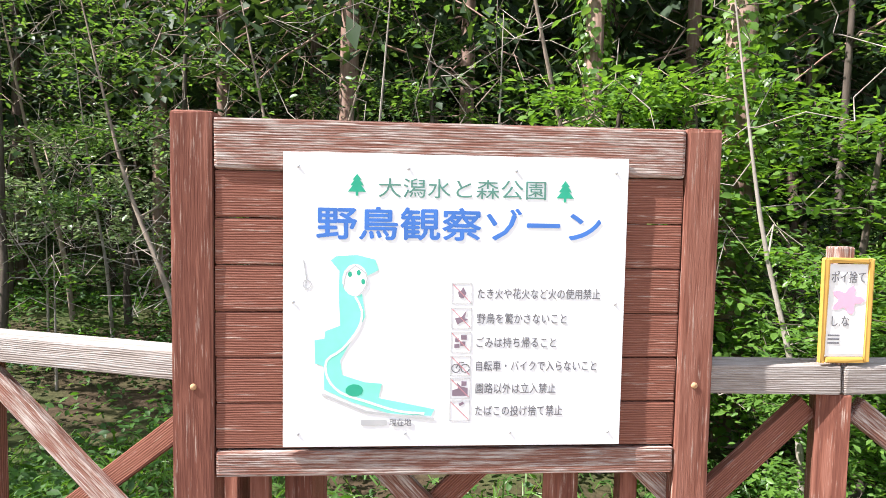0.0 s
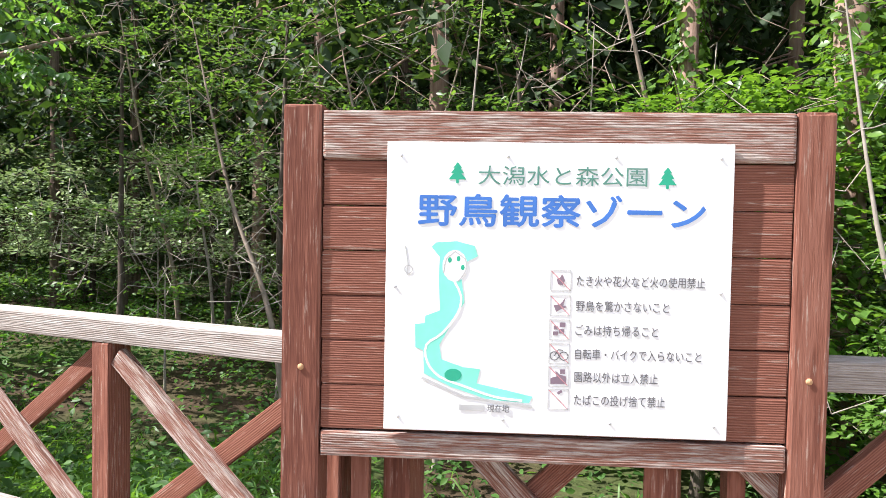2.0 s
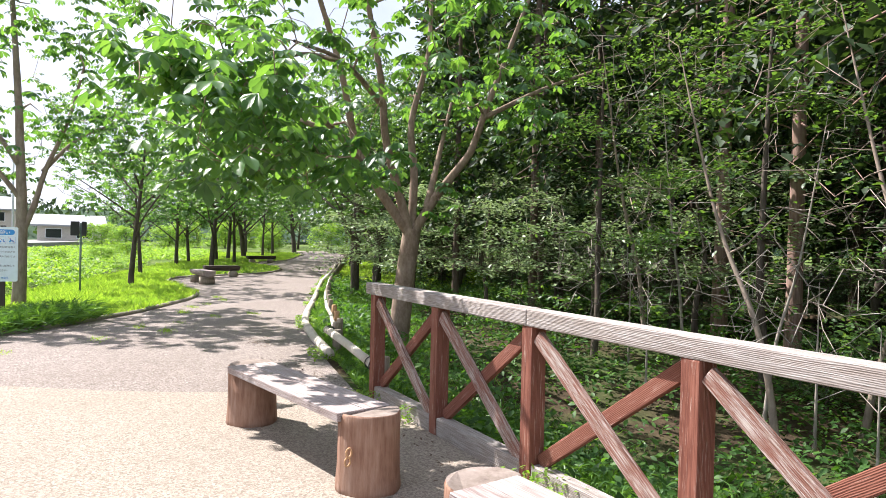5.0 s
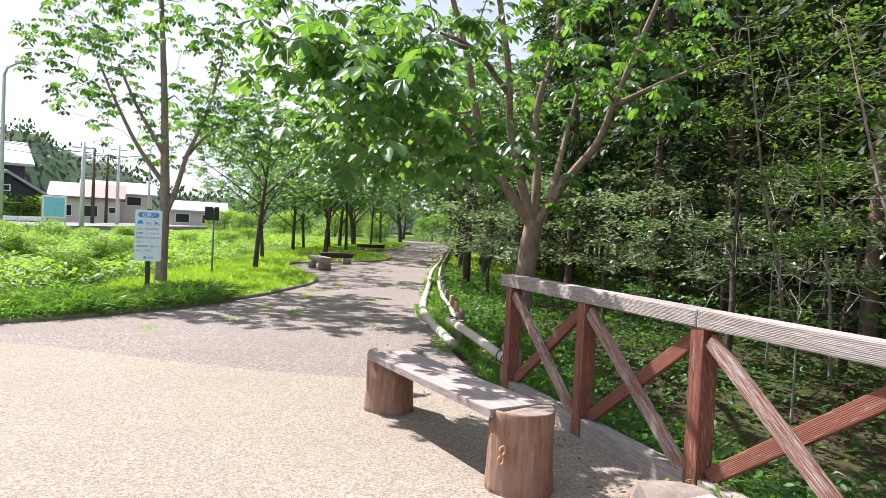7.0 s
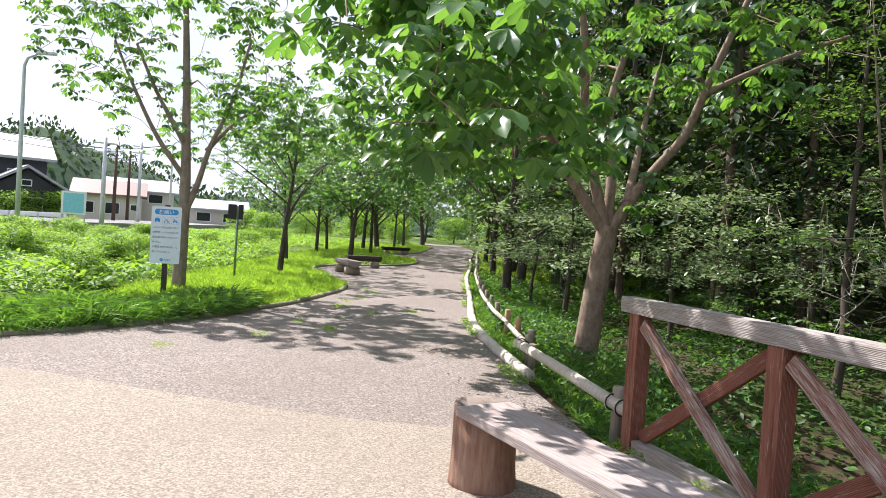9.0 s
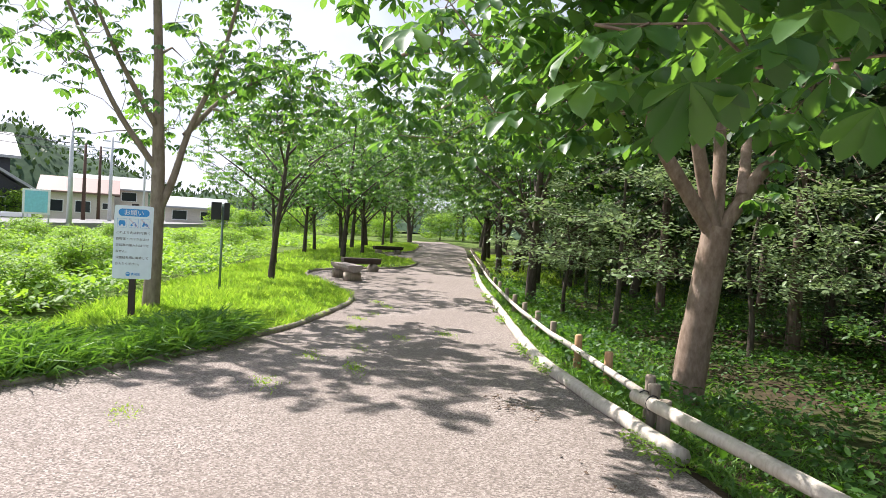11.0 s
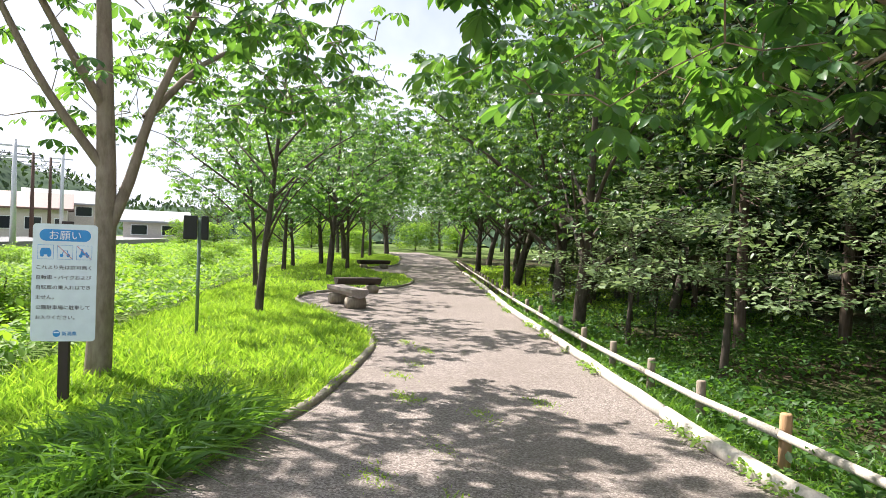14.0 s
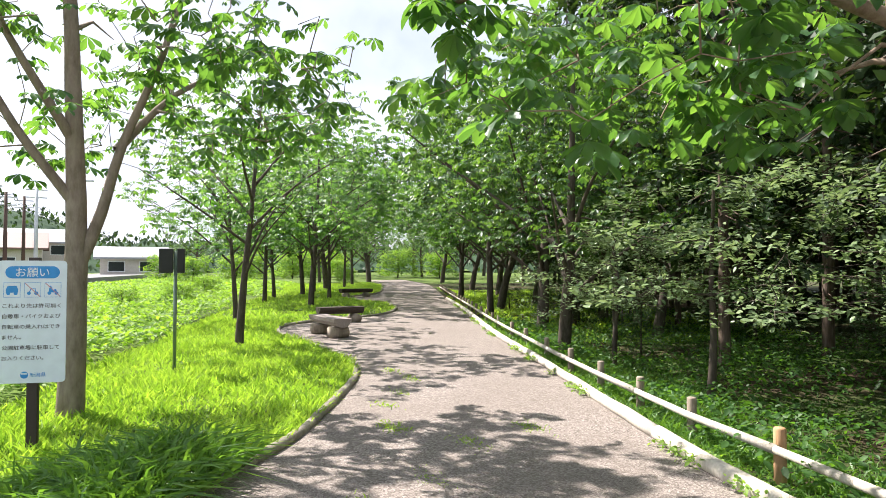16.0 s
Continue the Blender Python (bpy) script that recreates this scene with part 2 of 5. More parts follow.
def ground_mats():
    k = Mat("forest_floor", 0.95, 0.1)
    v = k.coords()
    a, b = k.noise(v, 0.5, 5), k.noise(v, 9, 8, 0.7)
    k.colour(k.mix(k.ramp(a, (0.4, g(0)), (0.62, g(1))), k.ramp(b, (0.3, (0.03, 0.022, 0.015)), (0.7, (0.09, 0.065, 0.04))),
                   k.ramp(b, (0.3, (0.03, 0.05, 0.015)), (0.7, (0.08, 0.12, 0.035)))))
    k.bump(b, 0.8, 0.03)
    soil = k.m
    k = Mat("plaza_gravel_resin", 0.9, 0.2)
    v = k.coords()
    f = k.noise(v, 130, 3, 0.7)
    vo = k.node("ShaderNodeTexVoronoi", Vector=v, Scale=95.0)
    big = k.noise(v, 0.7, 5, 0.6)
    spot = k.noise(v, 4.5, 5, 0.7)
    c = k.ramp(vo.outputs["Color"], (0.15, (0.17, 0.142, 0.113)), (0.5, (0.275, 0.234, 0.188)), (0.85, (0.38, 0.333, 0.275)))
    # Soft darker mottling, painted in for tree shade over the paving.
    c = k.mix(k.ramp(big, (0.35, g(0)), (0.65, g(0.35))), c, (0.21, 0.18, 0.147))
    k.colour(k.mix(k.ramp(spot, (0.55, g(0)), (0.75, g(0.3))), c, (0.17, 0.145, 0.12)))
    k.bump(k.mix(0.5, f, vo.outputs["Distance"]), 0.7, 0.006)
    beige = k.m
    k = Mat("path_brown_resin", 0.9, 0.2)
    v = k.coords()
    vo = k.node("ShaderNodeTexVoronoi", Vector=v, Scale=85.0)
    big, spot = k.noise(v, 0.6, 6, 0.6), k.noise(v, 3.5, 6, 0.7)
    c = k.ramp(vo.outputs["Color"], (0.1, (0.10, 0.083, 0.073)), (0.5, (0.215, 0.181, 0.16)), (0.9, (0.39, 0.344, 0.312)))
    c = k.mix(k.ramp(big, (0.38, g(0)), (0.62, g(0.4))), c, (0.18, 0.15, 0.128))
    k.colour(k.mix(k.ramp(spot, (0.55, g(0)), (0.72, g(0.35))), c, (0.11, 0.09, 0.075)))
    k.bump(k.mix(0.5, k.noise(v, 120, 3, 0.7), vo.outputs["Distance"]), 0.8, 0.007)
    brown = k.m
    k = Mat("road_asphalt", 0.9, 0.2)
    v = k.coords()
    k.colour(k.ramp(k.noise(v, 40, 5), (0.3, (0.16, 0.16, 0.16)), (0.7, (0.26, 0.26, 0.25))))
    road = k.m
    k = Mat("far_hill_woods", 0.95, 0.1)
    v = k.coords((1, 1, 1))
    vo = k.node("ShaderNodeTexVoronoi", Vector=v, Scale=0.35)
    n = k.noise(v, 0.9, 6, 0.7)
    k.colour(k.ramp(k.mix(0.5, vo.outputs["Distance"], n), (0.25, (0.015, 0.035, 0.02)), (0.7, (0.05, 0.085, 0.045))))
    hill = k.m
    k = Mat("green_turf", 0.95, 0.1)
    v = k.coords()
    a, b = k.noise(v, 0.6, 5), k.noise(v, 14, 8, 0.7)
    k.colour(k.mix(k.ramp(a, (0.4, g(0)), (0.62, g(1))), k.ramp(b, (0.3, (0.05, 0.09, 0.02)), (0.7, (0.13, 0.2, 0.04))),
                   k.ramp(b, (0.3, (0.06, 0.08, 0.025)), (0.7, (0.16, 0.21, 0.06)))))
    k.bump(b, 0.8, 0.03)
    return soil, beige, brown, road, hill, k.m


M_SOIL, M_PLAZA, M_PATH, M_ROAD, M_HILL, M_TURF = ground_mats()

# ---- mesh helpers ----


def mesh_of(name, verts, faces, mat, smooth=False):
    me = bpy.data.meshes.new(name)
    me.from_pydata([tuple(v) for v in verts], [], faces)
    me.materials.append(mat)
    if smooth:
        me.polygons.foreach_set("use_smooth", [True] * len(me.polygons))
    me.update()
    return me


def mesh_np(name, verts, faces, mat):
    """A mesh from numpy arrays of vertices and of triangles or quads."""
    me = bpy.data.meshes.new(name)
    n, k = faces.shape
    me.vertices.add(len(verts))
    me.vertices.foreach_set("co", np.ascontiguousarray(verts, dtype=np.float32).ravel())
    me.loops.add(n * k)
    me.loops.foreach_set("vertex_index", np.ascontiguousarray(faces, dtype=np.int32).ravel())
    me.polygons.add(n)
    me.polygons.foreach_set("loop_start", np.arange(0, n * k, k, dtype=np.int32))
    me.materials.append(mat)
    me.update(calc_edges=True)
    return me


def part(name, shape, material, parent=None, label="", m=None):
    """Links a bmesh or a mesh as one object, under a thing or a part."""
    if isinstance(shape, bmesh.types.BMesh):
        me = bpy.data.meshes.new(name)
        shape.to_mesh(me)
        shape.free()
        me.materials.append(material)
    else:
        me = shape
    ob = new(name, me)
    if parent:
        ob.parent = parent
    if m:
        ob.matrix_basis = m
    return tagged(ob, label)


def thing(name, m, label, category, group="", kind=""):
    ob = new(name)
    ob.empty_display_size = 0.1
    ob.matrix_basis = m
    return tagged(ob, label, category, group, kind)


def box(sx, sy, sz, bevel=0.006, jitter=0.0):
    """A box centred on the origin, its edges rounded."""
    bm = bmesh.new()
    bmesh.ops.create_cube(bm, size=1.0)
    bmesh.ops.scale(bm, vec=(sx, sy, sz), verts=bm.verts)
    if bevel:
        bmesh.ops.bevel(bm, geom=list(bm.edges), offset=bevel, segments=2, affect="EDGES", profile=0.6)
    if jitter:
        for v in bm.verts:
            v.co += Vector([random.uniform(-jitter, jitter) for _ in range(3)])
    return bm


def beam(name, a, b, w, h, material, parent, label="", bevel=0.006, roll=0.0):
    """A timber from a to b in the parent's space: w across, h high."""
    a, b = Vector(a), Vector(b)
    d = (b - a).normalized()
    up = Vector((0, 0, 1)) if abs(d.z) < 0.9 else Vector((0, 1, 0))
    y = up.cross(d).normalized()
    z = d.cross(y)
    rot = Matrix((d, y, z)).transposed().to_4x4()
    return part(name, box((b - a).length, w, h, bevel, 0.0015), material, parent, label, Matrix.Translation((a + b) / 2) @ rot @ pose(0, 0, 0, roll))


def ring_tube(points, radii, sides=8, cap=True, wobble=0.0):
    """Vertices and faces of a round tube along the points."""
    pts = [Vector(p) for p in points]
    verts, faces, n = [], [], len(pts)
    ref = Vector((0.3, 0.9, 0.1))
    for i, p in enumerate(pts):
        d = (pts[min(i + 1, n - 1)] - pts[max(i - 1, 0)]).normalized()
        u = ref - d * ref.dot(d)
        u = u.normalized() if u.length > 0.05 else d.orthogonal().normalized()
        ref = u
        w = d.cross(u)
        for k in range(sides):
            t = 2 * math.pi * k / sides
            r = radii[i] * (1 + random.uniform(-wobble, wobble))
            verts.append(p + u * (r * math.cos(t)) + w * (r * math.sin(t)))
    for i in range(n - 1):
        for k in range(sides):
            a, b = i * sides + k, i * sides + (k + 1) % sides
            faces.append((a, b, b + sides, a + sides))
    if cap:
        faces.append(tuple(range(sides - 1, -1, -1)))
        faces.append(tuple(range((n - 1) * sides, n * sides)))
    return verts, faces


def tube(name, points, radii, material, parent=None, label="", sides=10, wobble=0.0, m=None):
    v, f = ring_tube(points, radii, sides, True, wobble)
    return part(name, mesh_of(name, v, f, material, True), material, parent, label, m)


def words(name, text, size, material, parent, x, y, width=0.0, align="CENTER", bold=0.0, label=""):
    """Flat lettering in the parent's xz plane, facing its -y side; width squeezes or stretches the line to that length."""
    cu = bpy.data.curves.new(name, "FONT")
    cu.body, cu.size, cu.align_x, cu.align_y, cu.extrude, cu.offset = text, size, align, "CENTER", 0.0006, bold
    cu.resolution_u = 3
    tmp = bpy.data.objects.new(name, cu)
    scene.collection.objects.link(tmp)
    dg = bpy.context.evaluated_depsgraph_get()
    me = bpy.data.meshes.new_from_object(tmp.evaluated_get(dg))
    bpy.data.objects.remove(tmp)
    if not me.vertices:
        return None
    co = np.empty(len(me.vertices) * 3, dtype=np.float32)
    me.vertices.foreach_get("co", co)
    co = co.reshape(-1, 3)
    sx = width / (np.ptp(co[:, 0]) or 1) if width else 1.0
    mid = (co[:, 0].max() + co[:, 0].min()) / 2 if align == "CENTER" else co[:, 0].min()
    co[:, 0] = (co[:, 0] - mid) * sx
    co[:, 1] -= (co[:, 1].max() + co[:, 1].min()) / 2
    me.vertices.foreach_set("co", co.ravel())
    me.materials.clear()
    me.materials.append(material)
    ob = new(name, me)
    ob.parent = parent
    ob.matrix_basis = pose(x, 0, y, 90, 0, 0)
    return tagged(ob, label)


def flat(name, outline, material, parent, y=0.0, thick=0.001, label=""):
    """A thin printed shape in the parent's xz plane, its face towards -y."""
    n = len(outline)
    verts = [(x, y, z) for x, z in outline] + [(x, y + thick, z) for x, z in outline]
    faces = [tuple(range(n)), tuple(range(2 * n - 1, n - 1, -1))] + [(i, i + n, (i + 1) % n + n, (i + 1) % n) for i in range(n)]
    return part(name, mesh_of(name, verts, faces, material), material, parent, label)


def rect(x0, z0, x1, z1):
    return [(x0, z0), (x1, z0), (x1, z1), (x0, z1)]


def ribbon(points, w):
    """The outline of a printed line of width w along the points."""
    pts = [Vector((*p, 0)) for p in points]
    left, right = [], []
    for i, p in enumerate(pts):
        d = (pts[min(i + 1, len(pts) - 1)] - pts[max(i - 1, 0)]).normalized()
        n = Vector((-d.y, d.x, 0)) * w / 2
        left.append((p + n)[:2]), right.append((p - n)[:2])
    return left + right[::-1]


def spline(points, step):
    """Points at about even steps along a smooth curve through the given ones."""
    p = [np.array(q, float) for q in points]
    p = [2 * p[0] - p[1]] + p + [2 * p[-1] - p[-2]]
    out = []
    for i in range(1, len(p) - 2):
        n = max(1, int(np.linalg.norm(p[i + 1] - p[i]) / step))
        for s in np.arange(n) / n:
            out.append(0.5 * (2 * p[i] + (p[i + 1] - p[i - 1]) * s + (2 * p[i - 1] - 5 * p[i] + 4 * p[i + 1] - p[i + 2]) * s * s
                              + (3 * p[i] - p[i - 1] - 3 * p[i + 1] + p[i + 2]) * s ** 3))
    return out + [p[-2]]


# ---- ground, plaza, path, road ----
KERB_R = [(-6.3, 2.62), (-7.98, 2.84), (-10.18, 3.24), (-11.83, 3.64), (-15.97, 5.0), (-20.9, 6.6), (-27.5, 9.0), (-34.3, 11.3), (-47, 15.9), (-58, 19.5), (-75, 23.5)]
EDGE_L = [(-7.6, -7.0), (-8.9, -4.4), (-9.76, -2.6), (-10.59, -1.4), (-11.6, -0.35), (-12.4, 0.2), (-13.3, 0.85), (-14.6, 1.5), (-16.1, 2.15), (-17.4, 2.42), (-18.7, 2.45)]
EDGE_L2 = [(-18.7, 2.45), (-20.4, 2.2), (-22.3, 2.1), (-24.0, 2.6), (-25.1, 4.0), (-26.6, 5.9), (-29.0, 7.1), (-31.5, 7.6), (-34.5, 7.3), (-37.5, 7.6), (-40, 9.6), (-44, 11.3), (-50, 13.2), (-58, 15.6), (-75, 19.4)]


def inside(x, y, poly):
    hit = np.zeros(np.shape(x), bool)
    for (x0, y0), (x1, y1) in zip(poly, poly[1:] + poly[:1]):
        cross = ((y0 > y) != (y1 > y)) & (x < (x1 - x0) * (y - y0) / ((y1 - y0) or 1e-9) + x0)
        hit ^= cross
    return hit


kerb_line = [tuple(p) for p in spline(KERB_R, 0.5)]
edge_line = [tuple(p) for p in spline(EDGE_L, 0.4)] + [tuple(p) for p in spline(EDGE_L2, 0.5)][1:]
FENCE_LINE = [(12.0, 9.1), (0.64, 3.66), (-1.3, 2.9), (-6.3, 2.62)]
paved = [(14, 10), *FENCE_LINE[1:], *kerb_line[1:], *edge_line[::-1], (-7.6, -14), (14, -14)]


def dist_to(x, y, line):
    best = np.full(np.shape(x), 1e9)
    for (x0, y0), (x1, y1) in zip(line, line[1:]):
        dx, dy = x1 - x0, y1 - y0
        t = np.clip(((x - x0) * dx + (y - y0) * dy) / (dx * dx + dy * dy + 1e-9), 0, 1)
        best = np.minimum(best, np.hypot(x - x0 - t * dx, y - y0 - t * dy))
    return best


wood_line = FENCE_LINE + kerb_line[1:]
wood_side = [(14, 10), *FENCE_LINE[1:], *kerb_line[1:], (-75, 80), (14, 80)]


def height(x, y):
    """The lie of the ground: level paving, a wooded dip beyond the fences, a low grassy bank."""
    x, y = np.asarray(x, float), np.asarray(y, float)
    d = dist_to(x, y, wood_line)
    w = inside(x, y, wood_side)
    near = np.clip((x + 9.0) / 4.0, 0, 1)
    drop = (0.35 + 0.45 * near) * np.clip((d - 0.05) / 2.2, 0, 1) ** 0.8
    out = np.where(w, -drop + 0.05 * np.sin(1.3 * x) * np.cos(1.1 * y) * np.clip(d - 1, 0, 1), 0.0)
    lawn = ~inside(x, y, paved) & ~w
    d2 = dist_to(x, y, edge_line)
    lift = 0.07 * np.clip(d2 / 0.8, 0, 1) + 0.05 * np.sin(0.7 * x + 1) * np.cos(0.6 * y) * np.clip((d2 - 1) / 3, 0, 1)
    return np.where(lawn, lift, out)


def axis(lo, hi, fine_lo, fine_hi, fine, grow=1.35):
    a = list(np.arange(fine_lo, fine_hi + 1e-6, fine))
    s, v = fine, fine_hi
    while v < hi:
        s *= grow
        v += s
        a.append(v)
    s, v = fine, fine_lo
    while v > lo:
        s *= grow
        v -= s
        a.insert(0, v)
    return np.array(a)


gx, gy = axis(-900, 900, -40, 8, 0.3), axis(-900, 900, -10, 20, 0.3)
GX, GY = np.meshgrid(gx, gy)
on_paved = inside(GX, GY, paved)
GZ = height(GX, GY) - np.where(on_paved, 0.03, 0.0)
nx, ny = len(gx), len(gy)
idx = np.arange(nx * ny).reshape(ny, nx)
quads = np.stack([idx[:-1, :-1], idx[:-1, 1:], idx[1:, 1:], idx[1:, :-1]], -1).reshape(-1, 4)
ground = new("ground", mesh_np("ground", np.stack([GX, GY, GZ], -1).reshape(-1, 3), quads, M_SOIL))
ground.data.polygons.foreach_set("use_smooth", [True] * len(ground.data.polygons))
centre = np.stack([(GX[:-1, :-1] + GX[1:, 1:]) / 2, (GY[:-1, :-1] + GY[1:, 1:]) / 2], -1).reshape(-1, 2)
turf = ~inside(centre[:, 0], centre[:, 1], paved) & ~inside(centre[:, 0], centre[:, 1], wood_side)
ground.data.materials.append(M_TURF)
ground.data.polygons.foreach_set("material_index", turf.astype(np.int32))
tagged(ground, "dark leaf-littered soil with moss and low growth", "ground", kind="structure")


def slab(name, outline, z, depth, material, label):
    bm = bmesh.new()
    f = bm.faces.new([bm.verts.new((x, y, z)) for x, y in outline])
    if f.normal.z < 0:
        f.normal_flip()
    ext = bmesh.ops.extrude_face_region(bm, geom=[f])
    bmesh.ops.translate(bm, vec=(0, 0, -depth), verts=[v for v in ext["geom"] if isinstance(v, bmesh.types.BMVert)])
    bmesh.ops.recalc_face_normals(bm, faces=bm.faces)
    bmesh.ops.triangulate(bm, faces=bm.faces)
    ob = part(name, bm, material)
    return tagged(ob, label, name, kind="structure")


SEAM = [(-9.2, -4.2), (-8.62, -1.9), (-7.9, -0.7), (-7.2, 0.4), (-6.75, 1.3), (-6.35, 2.62)]
seam = [tuple(p) for p in spline(SEAM, 0.3)]
brown = seam + kerb_line[1:] + [p for p in edge_line[::-1] if p[0] < -9.2]
slab("path", brown, 0.0, 0.08, M_PATH, "brown resin-bound gravel footpath with worn patches")
slab("plaza", [(14, 10), *FENCE_LINE[1:-1], *seam[::-1], (-7.6, -7.0), (-7.6, -14), (14, -14)], 0.0, 0.08, M_PLAZA, "pale beige pebbly plaza paving beside the path")
road_a, road_b = [(60, -34), (-43, -9.6), (-59, -5.6), (-82, -1.6), (-140, 6)], [(-140, -2), (-82, -8.5), (-59, -12.4), (-43, -16.4), (60, -41)]
slab("road", road_a + road_b, 0.6, 0.8, M_ROAD, "pale sunlit asphalt road beyond the meadow")

# ---- log kerbs ----


def kerb(line, spacing, r, name, label, category, z, mat):
    pts = [np.array(p) for p in line]
    acc, seg = 0.0, [pts[0]]
    for a, b in zip(pts, pts[1:]):
        acc += np.linalg.norm(b - a)
        seg.append(b)
        if acc >= spacing:
            rr = r * random.uniform(0.88, 1.1)
            v, f = ring_tube([(*p, z + random.uniform(-0.008, 0.008)) for p in seg], [rr] * len(seg), 9, True, 0.05)
            ob = part(name, mesh_of(name, v, f, mat, True), None)
            tagged(ob, label, category, category + "s along the path")
            acc, seg = 0.0, [b + (b - a) * 0.01]
    return


kerb(spline(EDGE_L, 0.25), 1.15, 0.05, "kerb_log", "weathered half-buried log kerb at the lawn edge", "kerb log", 0.015, M_KERBLOG)
kerb(spline(EDGE_L2, 0.4), 2.0, 0.05, "kerb_log", "weathered half-buried log kerb at the lawn edge", "kerb log", 0.015, M_KERBLOG)
kerb(spline([(-8.0, 2.9)] + KERB_R[2:8], 0.4), 2.0, 0.064, "edging_log", "pale weathered round log edging the footpath", "edging log", 0.04, M_LOG)

# ---- red timber fence ----


def fence_run(points, label, z0):
    """Square posts at the points, a top rail, a kick board and crossed braces between."""
    o = Vector((*points[0], 0))
    root = thing("timber_fence", Matrix.Translation(o), label, "fence")
    loc = [Vector((*p, 0)) - o for p in points]
    for p in loc:
        beam("post", p + Vector((0, 0, z0 - 0.25)), p + Vector((0, 0, 0.935)), 0.105, 0.105, M_STAIN, root)
    for a, b in zip(loc, loc[1:]):
        d = (b - a).normalized()
        n = Vector((d.y, -d.x, 0))
        if n.y > 0:
            n = -n
        up = Vector((0, 0, 1))
        beam("brace", a + d * 0.07 + up * 0.88 + n * 0.022, b - d * 0.07 + up * 0.12 + n * 0.022, 0.04, 0.085, M_STAIN_WORN, root, "pale worn diagonal brace")
        beam("brace", a + d * 0.07 + up * 0.14 - n * 0.022, b - d * 0.07 + up * 0.88 - n * 0.022, 0.04, 0.085, M_STAIN, root)
    up = Vector((0, 0, 1))
    d = (loc[-1] - loc[0]).normalized()
    a = loc[0] - d * 0.14
    for i in range(0, len(loc) - 1, 2):
        j = min(i + 2, len(loc) - 1)
        b = loc[j] + (d * 0.1 if j == len(loc) - 1 else Vector())
        beam("top_rail", a + up * 0.985, b - d * 0.003 + up * 0.985, 0.125, 0.10, M_GREY, root, "grey weathered top rail", 0.01)
        a = b
    for a, b in zip(loc, loc[1:]):
        d = (b - a).normalized()
        beam("kick_board", a + d * 0.056 + up * 0.055, b - d * 0.056 + up * 0.055, 0.10, 0.15, M_GREY, root, "grey weathered kick board", 0.01)
    return root


fence_run([(-5.92, 2.69), (-4.80, 2.745), (-3.68, 2.80), (-2.53, 2.86), (-1.42, 2.93)], "red-stained timber fence with crossed braces and a greyed top rail", 0)
fence_run([(-1.19, 3.0), (-0.36, 3.24), (0.50, 3.60), (1.55, 4.10), (2.6, 4.62)], "red-stained timber fence with crossed braces behind the map board", 0)

# ---- map board ----
U = Vector((0.921, 0.390, 0)).normalized()
BOARD = Matrix.Translation((-0.682, 3.047, 0)) @ Matrix.Rotation(math.atan2(U.y, U.x), 4, "Z")


